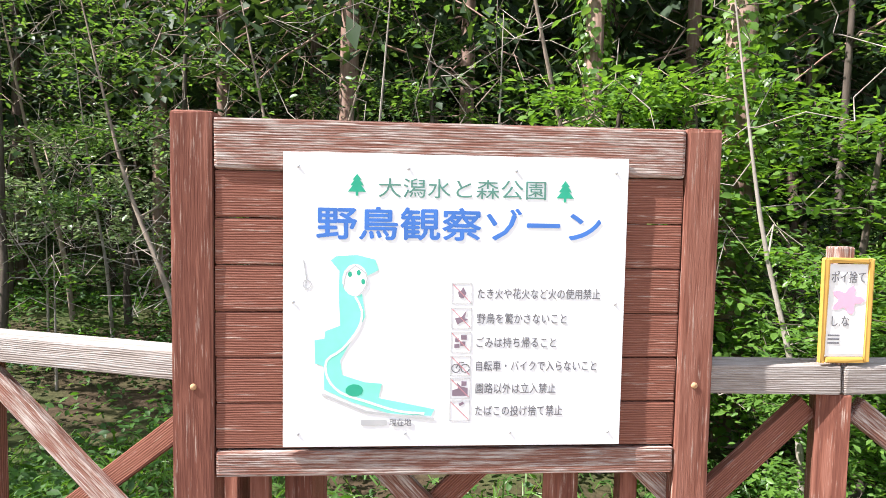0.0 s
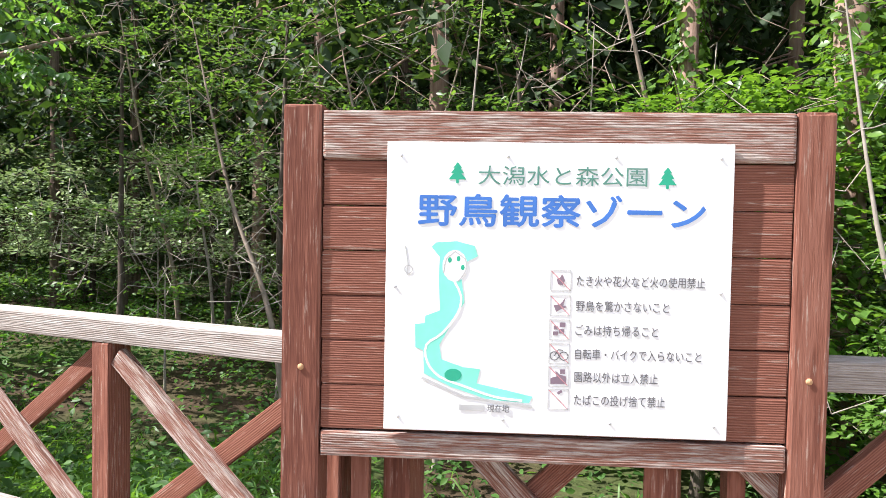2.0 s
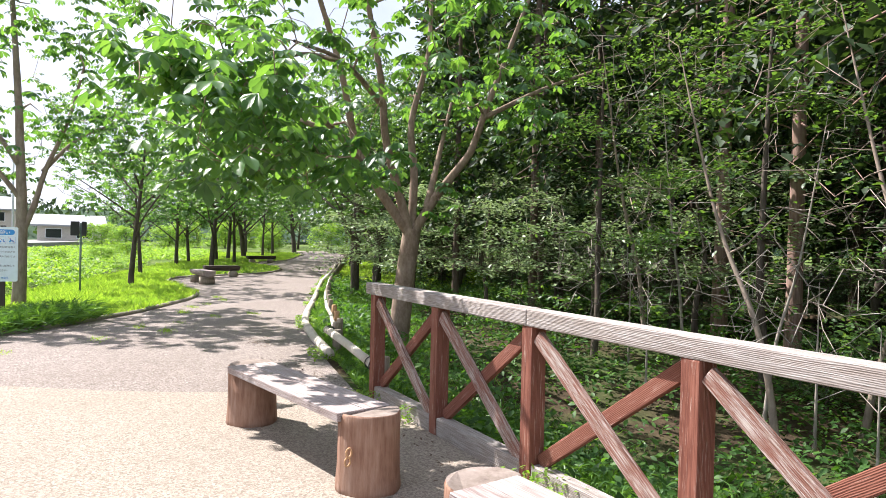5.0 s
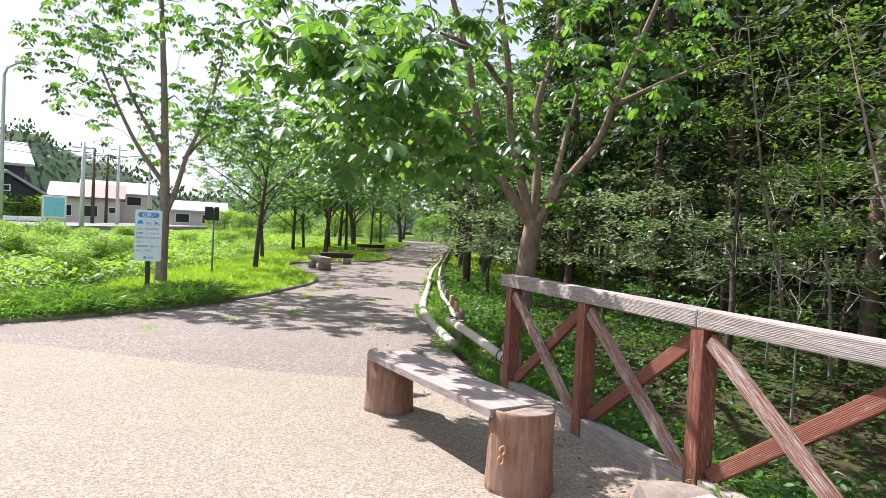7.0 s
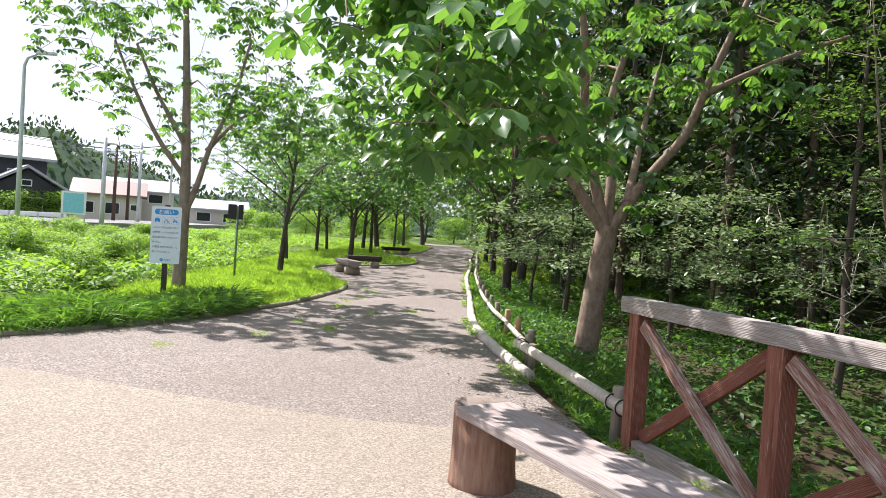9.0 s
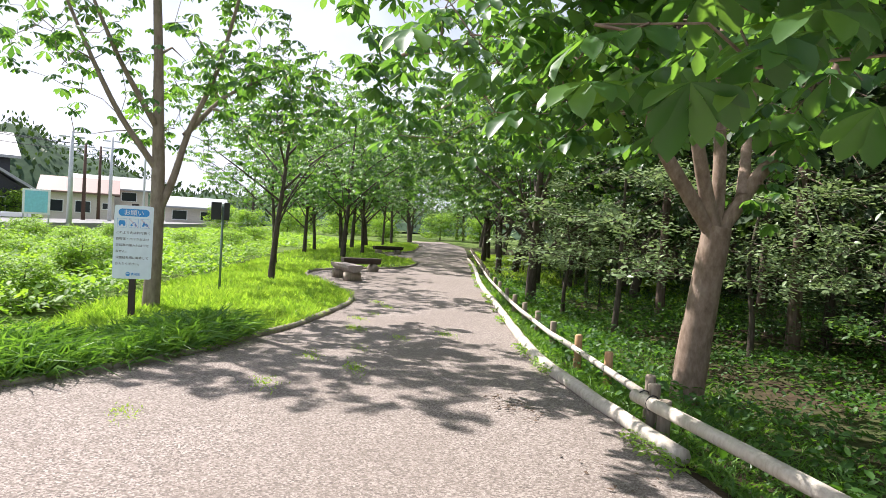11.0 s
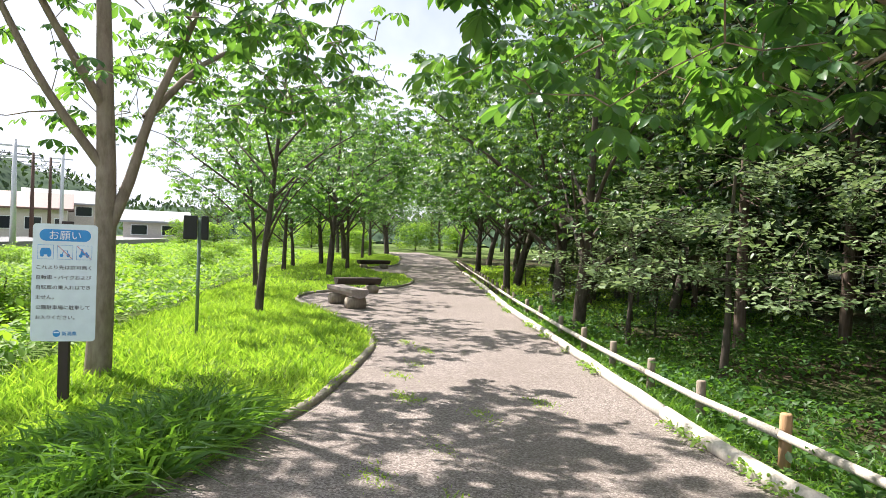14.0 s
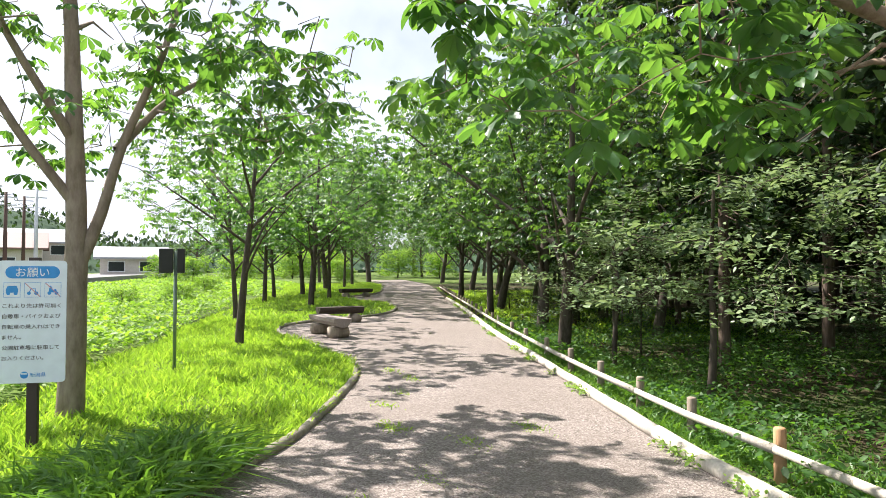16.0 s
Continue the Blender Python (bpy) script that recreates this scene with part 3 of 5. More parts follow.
def map_board():
    root = thing("map_board", BOARD, "red-stained timber board with a white bird-watching zone map panel", "information board")
    beam("post", (-0.802, 0.02, -0.15), (-0.802, 0.02, 1.815), 0.125, 0.13, M_STAIN, root, "red-brown post worn pale at its edges", 0.012)
    beam("post", (0.777, 0.02, -0.15), (0.777, 0.02, 1.80), 0.115, 0.13, M_STAIN, root, "red-brown post worn pale at its edges", 0.012)
    beam("top_rail", (-0.737, 0.0, 1.72), (0.717, 0.0, 1.72), 0.09, 0.155, M_STAIN_WORN, root, "top rail weathered along its upper edge", 0.012)
    beam("bottom_rail", (-0.737, 0.0, 0.735), (0.717, 0.0, 0.735), 0.085, 0.085, M_STAIN_WORN, root, "bottom rail weathered pale", 0.01)
    zs = np.linspace(0.782, 1.640, 7)
    for a, b in zip(zs, zs[1:]):
        beam("plank", (-0.737, -0.018, (a + b) / 2), (0.717, -0.018, (a + b) / 2), 0.034, b - a - 0.0025, M_STAIN, root, bevel=0.006)
    for x in (-0.62, 0.60):
        beam("batten", (x, 0.065, -0.1), (x, 0.065, 1.6), 0.06, 0.06, M_STAIN, root)
    panel = part("map_panel", box(1.06, 0.006, 0.905, 0.002), P_WHITE, root, "white enamel map panel with blue and green lettering", pose(0, -0.052, 1.245))
    for x in (-0.485, -0.155, 0.175, 0.49):
        for z in (0.41, -0.41):
            v, f = ring_tube([(x, -0.0025, z), (x, -0.007, z)], [0.006, 0.004], 8)
            part("screw", mesh_of("screw", v, f, P_STEEL, True), None, panel)
    for x in (-0.5, 0.5):
        v, f = ring_tube([(x, -0.0025, 0), (x, -0.007, 0)], [0.006, 0.004], 8)
        part("screw", mesh_of("screw", v, f, P_STEEL, True), None, panel)

    for x, z in ((-0.80, 0.98), (0.775, 0.98)):
        v, f = ring_tube([(x, -0.0435, z), (x, -0.049, z)], [0.011, 0.0095], 10)
        part("peg", mesh_of("peg", v, f, M_NEWLOG, True), None, root, "pale wooden peg over a bolt")

    def at(u, v):
        """A place on the panel from fractions across and down."""
        return (u - 0.5) * 1.06, (0.5 - v) * 0.905

    words("title", "大潟水と森公園", 0.064, P_DKGREEN, panel, *at(0.512, 0.112), 0.515).location.y = -0.004
    for dx, dz in ((-0.0022, 0), (0.0022, 0), (0, -0.0022), (0, 0.0022)):
        hx0, hz0 = at(0.508, 0.232)
        words("headline", "野鳥観察ゾーン", 0.105, P_BLUE, panel, hx0 + dx, hz0 + dz, 0.875).location.y = -0.0040 - 0.05 * dx - 0.1 * abs(dz) - 0.02 * dz
    rows = [("たき火や花火など火の使用禁止", 0.467, 0.366), ("野鳥を驚かさないこと", 0.553, 0.267), ("ごみは持ち帰ること", 0.636, 0.237),
            ("自転車・バイクで入らないこと", 0.718, 0.362), ("園路以外は立入禁止", 0.797, 0.240), ("たばこの投げ捨て禁止", 0.876, 0.262)]
    for n, (text, v, w) in enumerate(rows):
        x, z = at(0.560, v)
        words("rule_text", text, 0.036, P_GREYINK, panel, x, z, w * 1.06, "LEFT").location.y = -0.004
        cx, cz = at(0.514, v)
        h = 0.032
        for o in (rect(-h, -h, h, -h + 0.002), rect(-h, h - 0.002, h, h), rect(-h, -h, -h + 0.002, h), rect(h - 0.002, -h, h, h)):
            flat("icon_frame", [(cx + a, cz + b) for a, b in o], P_PALEINK, panel, -0.0045)
        shapes = {0: [[(-.008, -.012), (.006, -.016), (.014, 0), (.004, .02), (-.002, .008), (-.012, .004)]],
                  1: [[(-.02, .0), (.0, .004), (.016, .024), (.01, 0), (.022, -.004), (.002, -.012), (-.012, -.02)]],
                  2: [rect(-.02, -.018, -.004, -.006), rect(-.002, -.012, .014, .002), rect(.0, .008, .018, .022), rect(-.018, .0, -.006, .012)],
                  3: [ribbon([(.013 * math.cos(a) - .014, .013 * math.sin(a) - .008) for a in np.linspace(0, 6.1, 14)], .003),
                      ribbon([(.013 * math.cos(a) + .015, .013 * math.sin(a) - .008) for a in np.linspace(0, 6.1, 14)], .003),
                      ribbon([(-.014, -.008), (-.002, .012), (.012, .010)], .003)],
                  4: [[(-.024, -.024), (.024, -.024), (.024, .0), (.004, .006), (-.01, .018), (-.006, .0), (-.024, -.006)], rect(.004, .008, .02, .022)],
                  5: [ribbon([(-.002, .018), (.012, .026)], .008)]}[n]
        for s in shapes:
            flat("icon", [(cx + a, cz + b) for a, b in s], P_PURPLE if n != 3 else P_GREYINK, panel, -0.0045)
        flat("icon_bar", [(cx + a, cz + b) for a, b in ribbon([(-h + .004, h - .004), (h - .004, -h + .004)], 0.0025)], P_RED, panel, -0.0048)
    for u, v in ((0.208, 0.108), (0.812, 0.118)):
        x, z = at(u, v)
        tree = [(0, .036), (.014, .018), (.008, .018), (.021, .001), (.012, .001), (.028, -.018), (.004, -.018), (.004, -.030), (-.004, -.030), (-.004, -.018),
                (-.028, -.018), (-.012, .001), (-.021, .001), (-.008, .018), (-.014, .018)]
        flat("tree_mark", [(x + a, z + b) for a, b in tree], P_GREEN, panel, -0.0045)
    # the park map
    left = [(.150, .345), (.135, .36), (.160, .395), (.158, .47), (.163, .58), (.120, .60), (.118, .625), (.090, .63), (.092, .71), (.116, .72), (.118, .80)]
    low = [(.200, .845), (.310, .885), (.430, .893), (.440, .870), (.340, .845), (.275, .830), (.285, .78), (.235, .775), (.170, .75)]
    right = [(.163, .70), (.200, .62), (.235, .55), (.225, .47), (.240, .41), (.272, .39), (.262, .355), (.210, .34)]
    flat("park_map", [at(u, v) for u, v in left + low + right], P_TEAL, panel, -0.0044, label="teal printed park map")
    ring = [(.205 + .037 * math.cos(a), .425 + .055 * math.sin(a)) for a in np.linspace(0, 6.283, 16)[:-1]]
    flat("map_lake", [at(u, v) for u, v in ring], P_WHITE, panel, -0.0048)
    trail = spline([(.205, .48), (.225, .53), (.215, .59), (.170, .66), (.125, .70), (.128, .76), (.165, .81), (.235, .84), (.33, .875), (.41, .885)], 0.02)
    flat("map_trail", ribbon([at(*p) for p in trail], 0.007), P_WHITE, panel, -0.0049)
    flat("map_trail", ribbon([at(*p) for p in spline([(.172, .45), (.18, .40), (.205, .375), (.235, .40), (.237, .44), (.215, .478)], 0.02)], 0.004), P_PALEINK, panel, -0.0052)
    pond = [(.205 + .026 * math.cos(a), .803 + .022 * math.sin(a)) for a in np.linspace(0, 6.283, 12)[:-1]]
    flat("map_pond", [at(u, v) for u, v in pond], P_GREEN, panel, -0.0051)
    for u, v in ((.19, .405), (.215, .40), (.228, .43)):
        flat("map_pond", [at(u + .006 * math.cos(a), v + .010 * math.sin(a)) for a in np.linspace(0, 6.283, 8)[:-1]], P_GREEN, panel, -0.0051)
    flat("map_road", ribbon([at(.112, .815), at(.24, .878), at(.44, .905)], 0.008), P_PALEINK, panel, -0.0050)
    flat("map_road", rect(*at(.225, .925), *at(.300, .905)), P_PALEINK, panel, -0.0050)
    words("here_mark", "現在地", 0.026, P_GREYINK, panel, *at(0.340, 0.915), 0.068).location.y = -0.0055
    flat("compass", ribbon([at(.058, .36), at(.066, .42), at(.064, .46)], 0.003), P_PALEINK, panel, -0.0045)
    flat("compass", ribbon([at(.068 + .012 * math.cos(a), .44 + .014 * math.sin(a)) for a in np.linspace(0, 6.2, 10)], .003), P_PALEINK, panel, -0.0046)
    return root


map_board()

# ---- littering notice on its post ----


def litter_notice():
    m = Matrix.Translation((0.515, 3.565, 0)) @ Matrix.Rotation(math.atan2(0.43, 0.9) - 0.05, 4, "Z")
    root = thing("litter_notice", m, "small yellow-framed paper litter notice fixed on the fence rail", "notice")
    beam("post", (0, 0.03, 1.03), (0, 0.03, 1.43), 0.06, 0.065, M_STAIN_WORN, root)
    part("paper", box(0.15, 0.008, 0.31, 0.001), P_PAPER, root, "white paper with pink picture", pose(0, -0.012, 1.22))
    for x in (-0.078, 0.078):
        beam("frame_bar", (x, -0.014, 1.045), (x, -0.014, 1.395), 0.02, 0.018, P_YELLOW, root, "yellow-stained wood")
    for z in (1.054, 1.386):
        beam("frame_bar", (-0.068, -0.014, z), (0.068, -0.014, z), 0.02, 0.018, P_YELLOW, root, "yellow-stained wood")
    face = part("print", box(0.134, 0.001, 0.29, 0), P_PAPER, root, "", pose(0, -0.0168, 1.22))
    words("print_line", "ポイ捨て", 0.042, P_GREYINK, face, 0, 0.112, 0.118).location.y = -0.002
    words("print_line", "し.な", 0.04, P_GREYINK, face, -0.02, -0.035, 0.06).location.y = -0.002
    flower = [(0.05 * (1 + 0.35 * math.cos(5 * a)) * math.cos(a) * 0.9, 0.035 + 0.038 * (1 + 0.35 * math.cos(5 * a)) * math.sin(a)) for a in np.linspace(0, 6.283, 26)[:-1]]
    flat("picture", flower, P_PINK, face, -0.002)
    for z in (-0.085, -0.098, -0.111):
        flat("small_print", rect(-0.06, z, -0.02, z + 0.005), P_GREYINK, face, -0.002)
    return root


litter_notice()

# ---- plank benches on stumps ----


def stump(r, h, rebate, side):
    """An upright log whose top is cut down on one side (towards side * x) to take the plank's end."""
    bm = bmesh.new()
    k, rows = 28, (-0.03, 0.03, 0.12, 0.22, h - rebate, h - 0.012, h)
    fat = (1.06, 1.05, 1.01, 1.0, 1.0, 0.995, 0.965)
    wob = [1 + 0.022 * math.sin(3 * a + 1.3) + 0.014 * math.sin(7 * a) + random.uniform(-0.008, 0.008) for a in np.linspace(0, 6.283, k + 1)[:-1]]
    rings = [[bm.verts.new((r * f * w * math.cos(6.2832 * n / k), r * f * w * math.sin(6.2832 * n / k), z)) for n, w in enumerate(wob)] for z, f in zip(rows, fat)]
    for lo, hi in zip(rings, rings[1:]):
        for n in range(k):
            bm.faces.new((lo[n], lo[(n + 1) % k], hi[(n + 1) % k], hi[n])).smooth = True
    top = bm.faces.new(rings[-1])
    top.material_index = 1
    bm.faces.new(rings[0][::-1])
    for v in bm.verts:
        if v.co.z > h - rebate + 1e-4 and side * v.co.x > 0.03:
            v.co.z = h - rebate
    bmesh.ops.recalc_face_normals(bm, faces=bm.faces)
    me = bpy.data.meshes.new("stump")
    bmesh.ops.triangulate(bm, faces=[f for f in bm.faces if len(f.verts) > 4])
    bm.to_mesh(me)
    bm.free()
    me.materials.append(M_STUMP), me.materials.append(M_STUMPTOP)
    return me


def stump_bench(x, y, turn, length, label, w=0.36, h=0.45, r=0.18, over=0.03):
    root = thing("stump_bench", pose(x, y, 0, 0, 0, turn), label, "bench", "benches by the path")
    for side in (-1, 1):
        part("stump", stump(r, h - 0.005, 0.052, -side), None, root, "red-brown bark-stripped log stump", pose(side * (length / 2 + 0.012), over, 0))
    for k in range(2):
        y0 = (k - 0.5) * w / 2
        beam("seat_plank", (-length / 2, y0, h - 0.027), (length / 2, y0, h - 0.027), w / 2 - 0.003, 0.05, M_BENCH, root, "pale grey weathered seat plank", 0.007)
    return root


bench_near = stump_bench(-4.82, 1.70, 12.5, 1.62, "weathered plank bench on two red-brown log stumps")
stump_bench(-2.02, 2.03, 8.0, 1.5, "weathered plank bench on two red-brown log stumps")


def knot(x, y, z, turn):
    """A raised dead knot on a stump's side."""
    ring = [(0.017 * math.cos(a), 0, 0.024 * math.sin(a)) for a in np.linspace(0, 6.283, 13)]
    v, f = ring_tube(ring, [0.006] * 13, 6, False)
    ob = part("knot", mesh_of("knot", v, f, M_NEWLOG, True), None, bench_near, "pale dead knot")
    ob.matrix_basis = bench_near.matrix_basis.inverted() @ pose(x, y, z, 0, 0, turn)


knot(-3.90, 1.735, 0.20, 100)
knot(-3.90, 1.742, 0.25, 100)


def split_log_bench(x, y, turn, length, mat, label):
    root = thing("split_log_bench", pose(x, y, 0, 0, 0, turn), label, "bench", "benches by the path")
    for k in (-length * 0.33, length * 0.33):
        v, f = ring_tube([(k, -0.2, 0.10), (k, 0.2, 0.10)], [0.13, 0.13], 14)
        part("support_log", mesh_of("support_log", v, f, M_POSTLOG, True), None, root)
    bm = bmesh.new()
    prof = [(-0.2, 0.40), (0.2, 0.40), (0.19, 0.33), (0.12, 0.25), (0.0, 0.215), (-0.12, 0.25), (-0.19, 0.33)]
    ends = [[bm.verts.new((sx * length / 2, py, pz)) for py, pz in prof] for sx in (-1, 1)]
    bm.faces.new(ends[0]), bm.faces.new(ends[1][::-1])
    for i in range(len(prof)):
        j = (i + 1) % len(prof)
        bm.faces.new((ends[0][j], ends[0][i], ends[1][i], ends[1][j]))
    bmesh.ops.recalc_face_normals(bm, faces=bm.faces)
    part("seat_log", bm, mat, root, "half-round split log seat")
    return root


split_log_bench(-21.3, 3.0, 8, 1.5, M_BENCH, "split half-log bench silvered by weather on the rest bay")
split_log_bench(-24.4, 4.0, 95, 1.2, M_DARKPLANK, "dark half-log bench under the trees")
split_log_bench(-37.5, 8.0, 100, 1.6, M_DARKPLANK, "dark half-log bench under the trees")

# ---- low log rail along the path ----


def log_rail():
    root = thing("log_rail_fence", Matrix(), "low pale log rail on round posts along the wood", "fence")
    line = spline([(-8.95, 3.33), (-10.0, 3.62), (-11.1, 3.93), (-12.25, 4.22), (-13.3, 4.52), (-14.4, 4.83), (-15.6, 5.2), (-18.5, 6.15), (-21.5, 7.15), (-27.5, 9.3), (-34, 11.6), (-46, 15.9)], 1.12)
    tops = []
    for n, (x, y) in enumerate(line):
        zt = 0.285 - 0.02 * min(n, 3)
        gz = float(height(x, y))
        new_one = n in (1, 2)
        tube("post", [(x, y, gz - 0.1), (x, y, zt + 0.055), (x, y, zt + 0.065)], [0.046, 0.043, 0.036], M_NEWLOG if new_one else M_POSTLOG, root,
             "fresh orange-brown post" if new_one else "", 10, 0.03)
        tops.append((x, y - 0.0, zt - 0.08))
    for i in range(0, len(tops) - 1, 2):
        j = min(i + 2, len(tops) - 1)
        pts = [Vector(p) + Vector((0.02, -0.072, 0)) for p in tops[i : j + 1]]
        tube("rail", pts, [0.036 - 0.003 * k for k in range(len(pts))], M_LOG, root, "pale stripped log rail", 10, 0.03)
    # the short return to the timber fence
    for x, y, zt in ((-8.75, 3.22, 0.33), (-8.55, 3.17, 0.26), (-6.32, 2.83, 0.36), (-6.16, 2.86, 0.33)):
        tube("post", [(x, y, float(height(x, y)) - 0.1), (x, y, zt - 0.01), (x, y, zt)], [0.052, 0.05, 0.043], M_POSTLOG, root, "", 10, 0.03)
    tube("rail", [(-8.85, 3.12, 0.22), (-7.4, 2.93, 0.24), (-6.02, 2.74, 0.25)], [0.05, 0.047, 0.044], M_LOG, root, "pale stripped log rail", 12, 0.03)
    # wire lashings where the rails meet the posts
    for x, y, z in ((-8.75, 3.13, 0.225), (-8.60, 3.10, 0.225), (-6.32, 2.78, 0.25), (-6.16, 2.76, 0.25)):
        ring = [(x, y + 0.058 * math.cos(a), z + 0.058 * math.sin(a)) for a in np.linspace(0, 6.283, 13)]
        tube("lashing", ring, [0.006] * 13, P_BLACK, root, "dark wire lashing", 5)
    return root


log_rail()

# ---- notice board of the park, and the box on its pole ----


def park_notice():
    m = Matrix.Translation((-13.34, -1.06, 0)) @ Matrix.Rotation(radians(81), 4, "Z")
    root = thing("park_notice", m, "white no-vehicles notice plate, tinted bluish for shade, on a dark post", "sign")
    part("post", box(0.075, 0.05, 1.75, 0.006), P_BROWN, root, "dark brown post", pose(0, 0.04, 0.65))
    plate = bmesh.new()
    pts = []
    for cx, cz, a0 in ((0.2, 0.425, 0), (-0.2, 0.425, 90), (-0.2, -0.425, 180), (0.2, -0.425, 270)):
        for k in range(5):
            a = radians(a0 + 22.5 * k)
            pts.append((cx + 0.027 * math.cos(a), cz + 0.027 * math.sin(a)))
    face = [plate.verts.new((x, -0.004, z)) for x, z in pts]
    back = [plate.verts.new((x, 0.004, z)) for x, z in pts]
    plate.faces.new(face), plate.faces.new(back[::-1])
    for i in range(len(pts)):
        j = (i + 1) % len(pts)
        plate.faces.new((face[j], face[i], back[i], back[j]))
    bmesh.ops.recalc_face_normals(plate, faces=plate.faces)
    p = part("plate", plate, P_SIGN, root, "", pose(0, 0, 1.05))
    oval = []
    for cx, a0 in ((0.135, -90), (-0.135, 90)):
        oval += [(cx + 0.045 * math.cos(radians(a0 + 18 * k)), 0.365 + 0.045 * math.sin(radians(a0 + 18 * k))) for k in range(11)]
    flat("heading_bar", oval, P_SKYBLUE, p, -0.0055)
    words("heading", "お願い", 0.078, P_WHITE, p, 0, 0.365, 0.22).location.y = -0.0068
    for n, x in enumerate((-0.135, 0.0, 0.135)):
        for o in (rect(-.055, -.055, .055, -.053), rect(-.055, .053, .055, .055), rect(-.055, -.055, -.053, .055), rect(.053, -.055, .055, .055)):
            flat("icon_frame", [(x + a, 0.235 + b) for a, b in o], P_SKYBLUE, p, -0.0052)
        wheels = ((-.024, -.025), (.024, -.025))
        for wx, wz in wheels:
            ring = [(x + wx + .013 * math.cos(a), 0.235 + wz + .013 * math.sin(a)) for a in np.linspace(0, 6.283, 12)[:-1]]
            flat("icon_wheel", ring, P_SKYBLUE, p, -0.0052)
        body = [[(-.04, -.02), (.04, -.02), (.04, .005), (.028, .03), (-.028, .03), (-.04, .005)],
                ribbon([(-.024, -.025), (-.008, .012), (.016, .012), (.024, -.025)], .006), [(-.03, -.02), (.03, -.02), (.02, .005), (.0, .0), (-.012, .03), (-.02, .03)]][n]
        flat("icon", [(x + a, 0.235 + b) for a, b in body], P_SKYBLUE, p, -0.0054)
        if n:
            flat("icon_bar", [(x + a, 0.235 + b) for a, b in ribbon([(-.05, .05), (.05, -.05)], .005)], P_RED, p, -0.0058)
    lines = [("これより先は許可無く", 0.385), ("自動車・バイクおよび", 0.385), ("自転車の乗入れはでき", 0.38), ("ません。", 0.125), ("公園駐車場に駐車して", 0.38), ("お入りください。", 0.275)]
    for n, (text, w) in enumerate(lines):
        words("text_line", text, 0.036, P_GREYINK, p, -0.195, 0.118 - 0.077 * n, w, "LEFT", 0.0003).location.y = -0.0055
    ring = [(-0.045 + .026 * math.cos(a), -0.392 + .026 * math.sin(a)) for a in np.linspace(0, 6.283, 16)[:-1]]
    flat("emblem", ring, P_SKYBLUE, p, -0.0054)
    flat("emblem_band", rect(-0.064, -0.388, -0.026, -0.378), P_SIGN, p, -0.0060)
    words("issuer", "新潟県", 0.036, P_SKYBLUE, p, 0.045, -0.392, 0.105).location.y = -0.0055
    return root


park_notice()


def box_on_pole():
    root = thing("box_on_pole", Matrix.Translation((-16.65, -0.06, 0)) @ Matrix.Rotation(radians(78), 4, "Z"), "black counter box on a thin green-grey pole in the grass", "pole box")
    tube("pole", [(0, 0, 0), (0, 0, 1.66)], [0.022, 0.022], P_POLE, root, "", 10)
    part("case", box(0.17, 0.06, 0.31, 0.012), P_BLACK, root, "black plastic case", pose(-0.105, -0.035, 1.53))
    part("case", box(0.09, 0.06, 0.31, 0.012), P_BLACK, root, "black plastic case", pose(0.075, -0.035, 1.53))
    part("bracket", box(0.22, 0.02, 0.04, 0.003), P_STEEL, root, "", pose(0, 0.03, 1.53))
    return root


box_on_pole()

# ---- leaves and branches ----
L_DARKNUT = leaf_mat("dark_chestnut_leaf", (0.022, 0.06, 0.025), (0.038, 0.09, 0.035), (0.065, 0.13, 0.045), 0.36, 0.36, (3.6, 3.2, 0.9))
rng = np.random.default_rng(7)
SIMPLE = (np.array([(0, 0, 0), (0.45, 0.5, 0.08), (1, 0, -0.06), (0.45, -0.5, 0.08)]), np.array([(0, 2, 1), (0, 3, 2)]))
OVAL = (np.array([(0, 0, 0), (0.28, 0.42, 0.06), (0.62, 0.46, 0.05), (1, 0, -0.08), (0.62, -0.46, 0.05), (0.28, -0.42, 0.06), (0.5, 0, 0)]),
        np.array([(0, 6, 1), (1, 6, 2), (2, 6, 3), (3, 6, 4), (4, 6, 5), (5, 6, 0)]))
OBOVATE = (np.array([(0, 0, 0), (0.35, 0.24, 0.05), (0.70, 0.5, 0.03), (0.88, 0.36, -0.05), (1, 0, -0.16), (0.88, -0.36, -0.05), (0.70, -0.5, 0.03), (0.35, -0.24, 0.05), (0.6, 0, 0.0)]),
           np.array([(0, 8, 1), (1, 8, 2), (2, 8, 3), (3, 8, 4), (4, 8, 5), (5, 8, 6), (6, 8, 7), (7, 8, 0)]))
BLADE = (np.array([(0, 0.5, 0), (0, -0.5, 0), (0.5, 0.42, 0.0), (0.5, -0.42, 0.0), (1, 0, -0.0)]), np.array([(0, 1, 3), (0, 3, 2), (2, 3, 4)]))


def unit(a):
    return a / (np.linalg.norm(a, axis=-1, keepdims=True) + 1e-9)


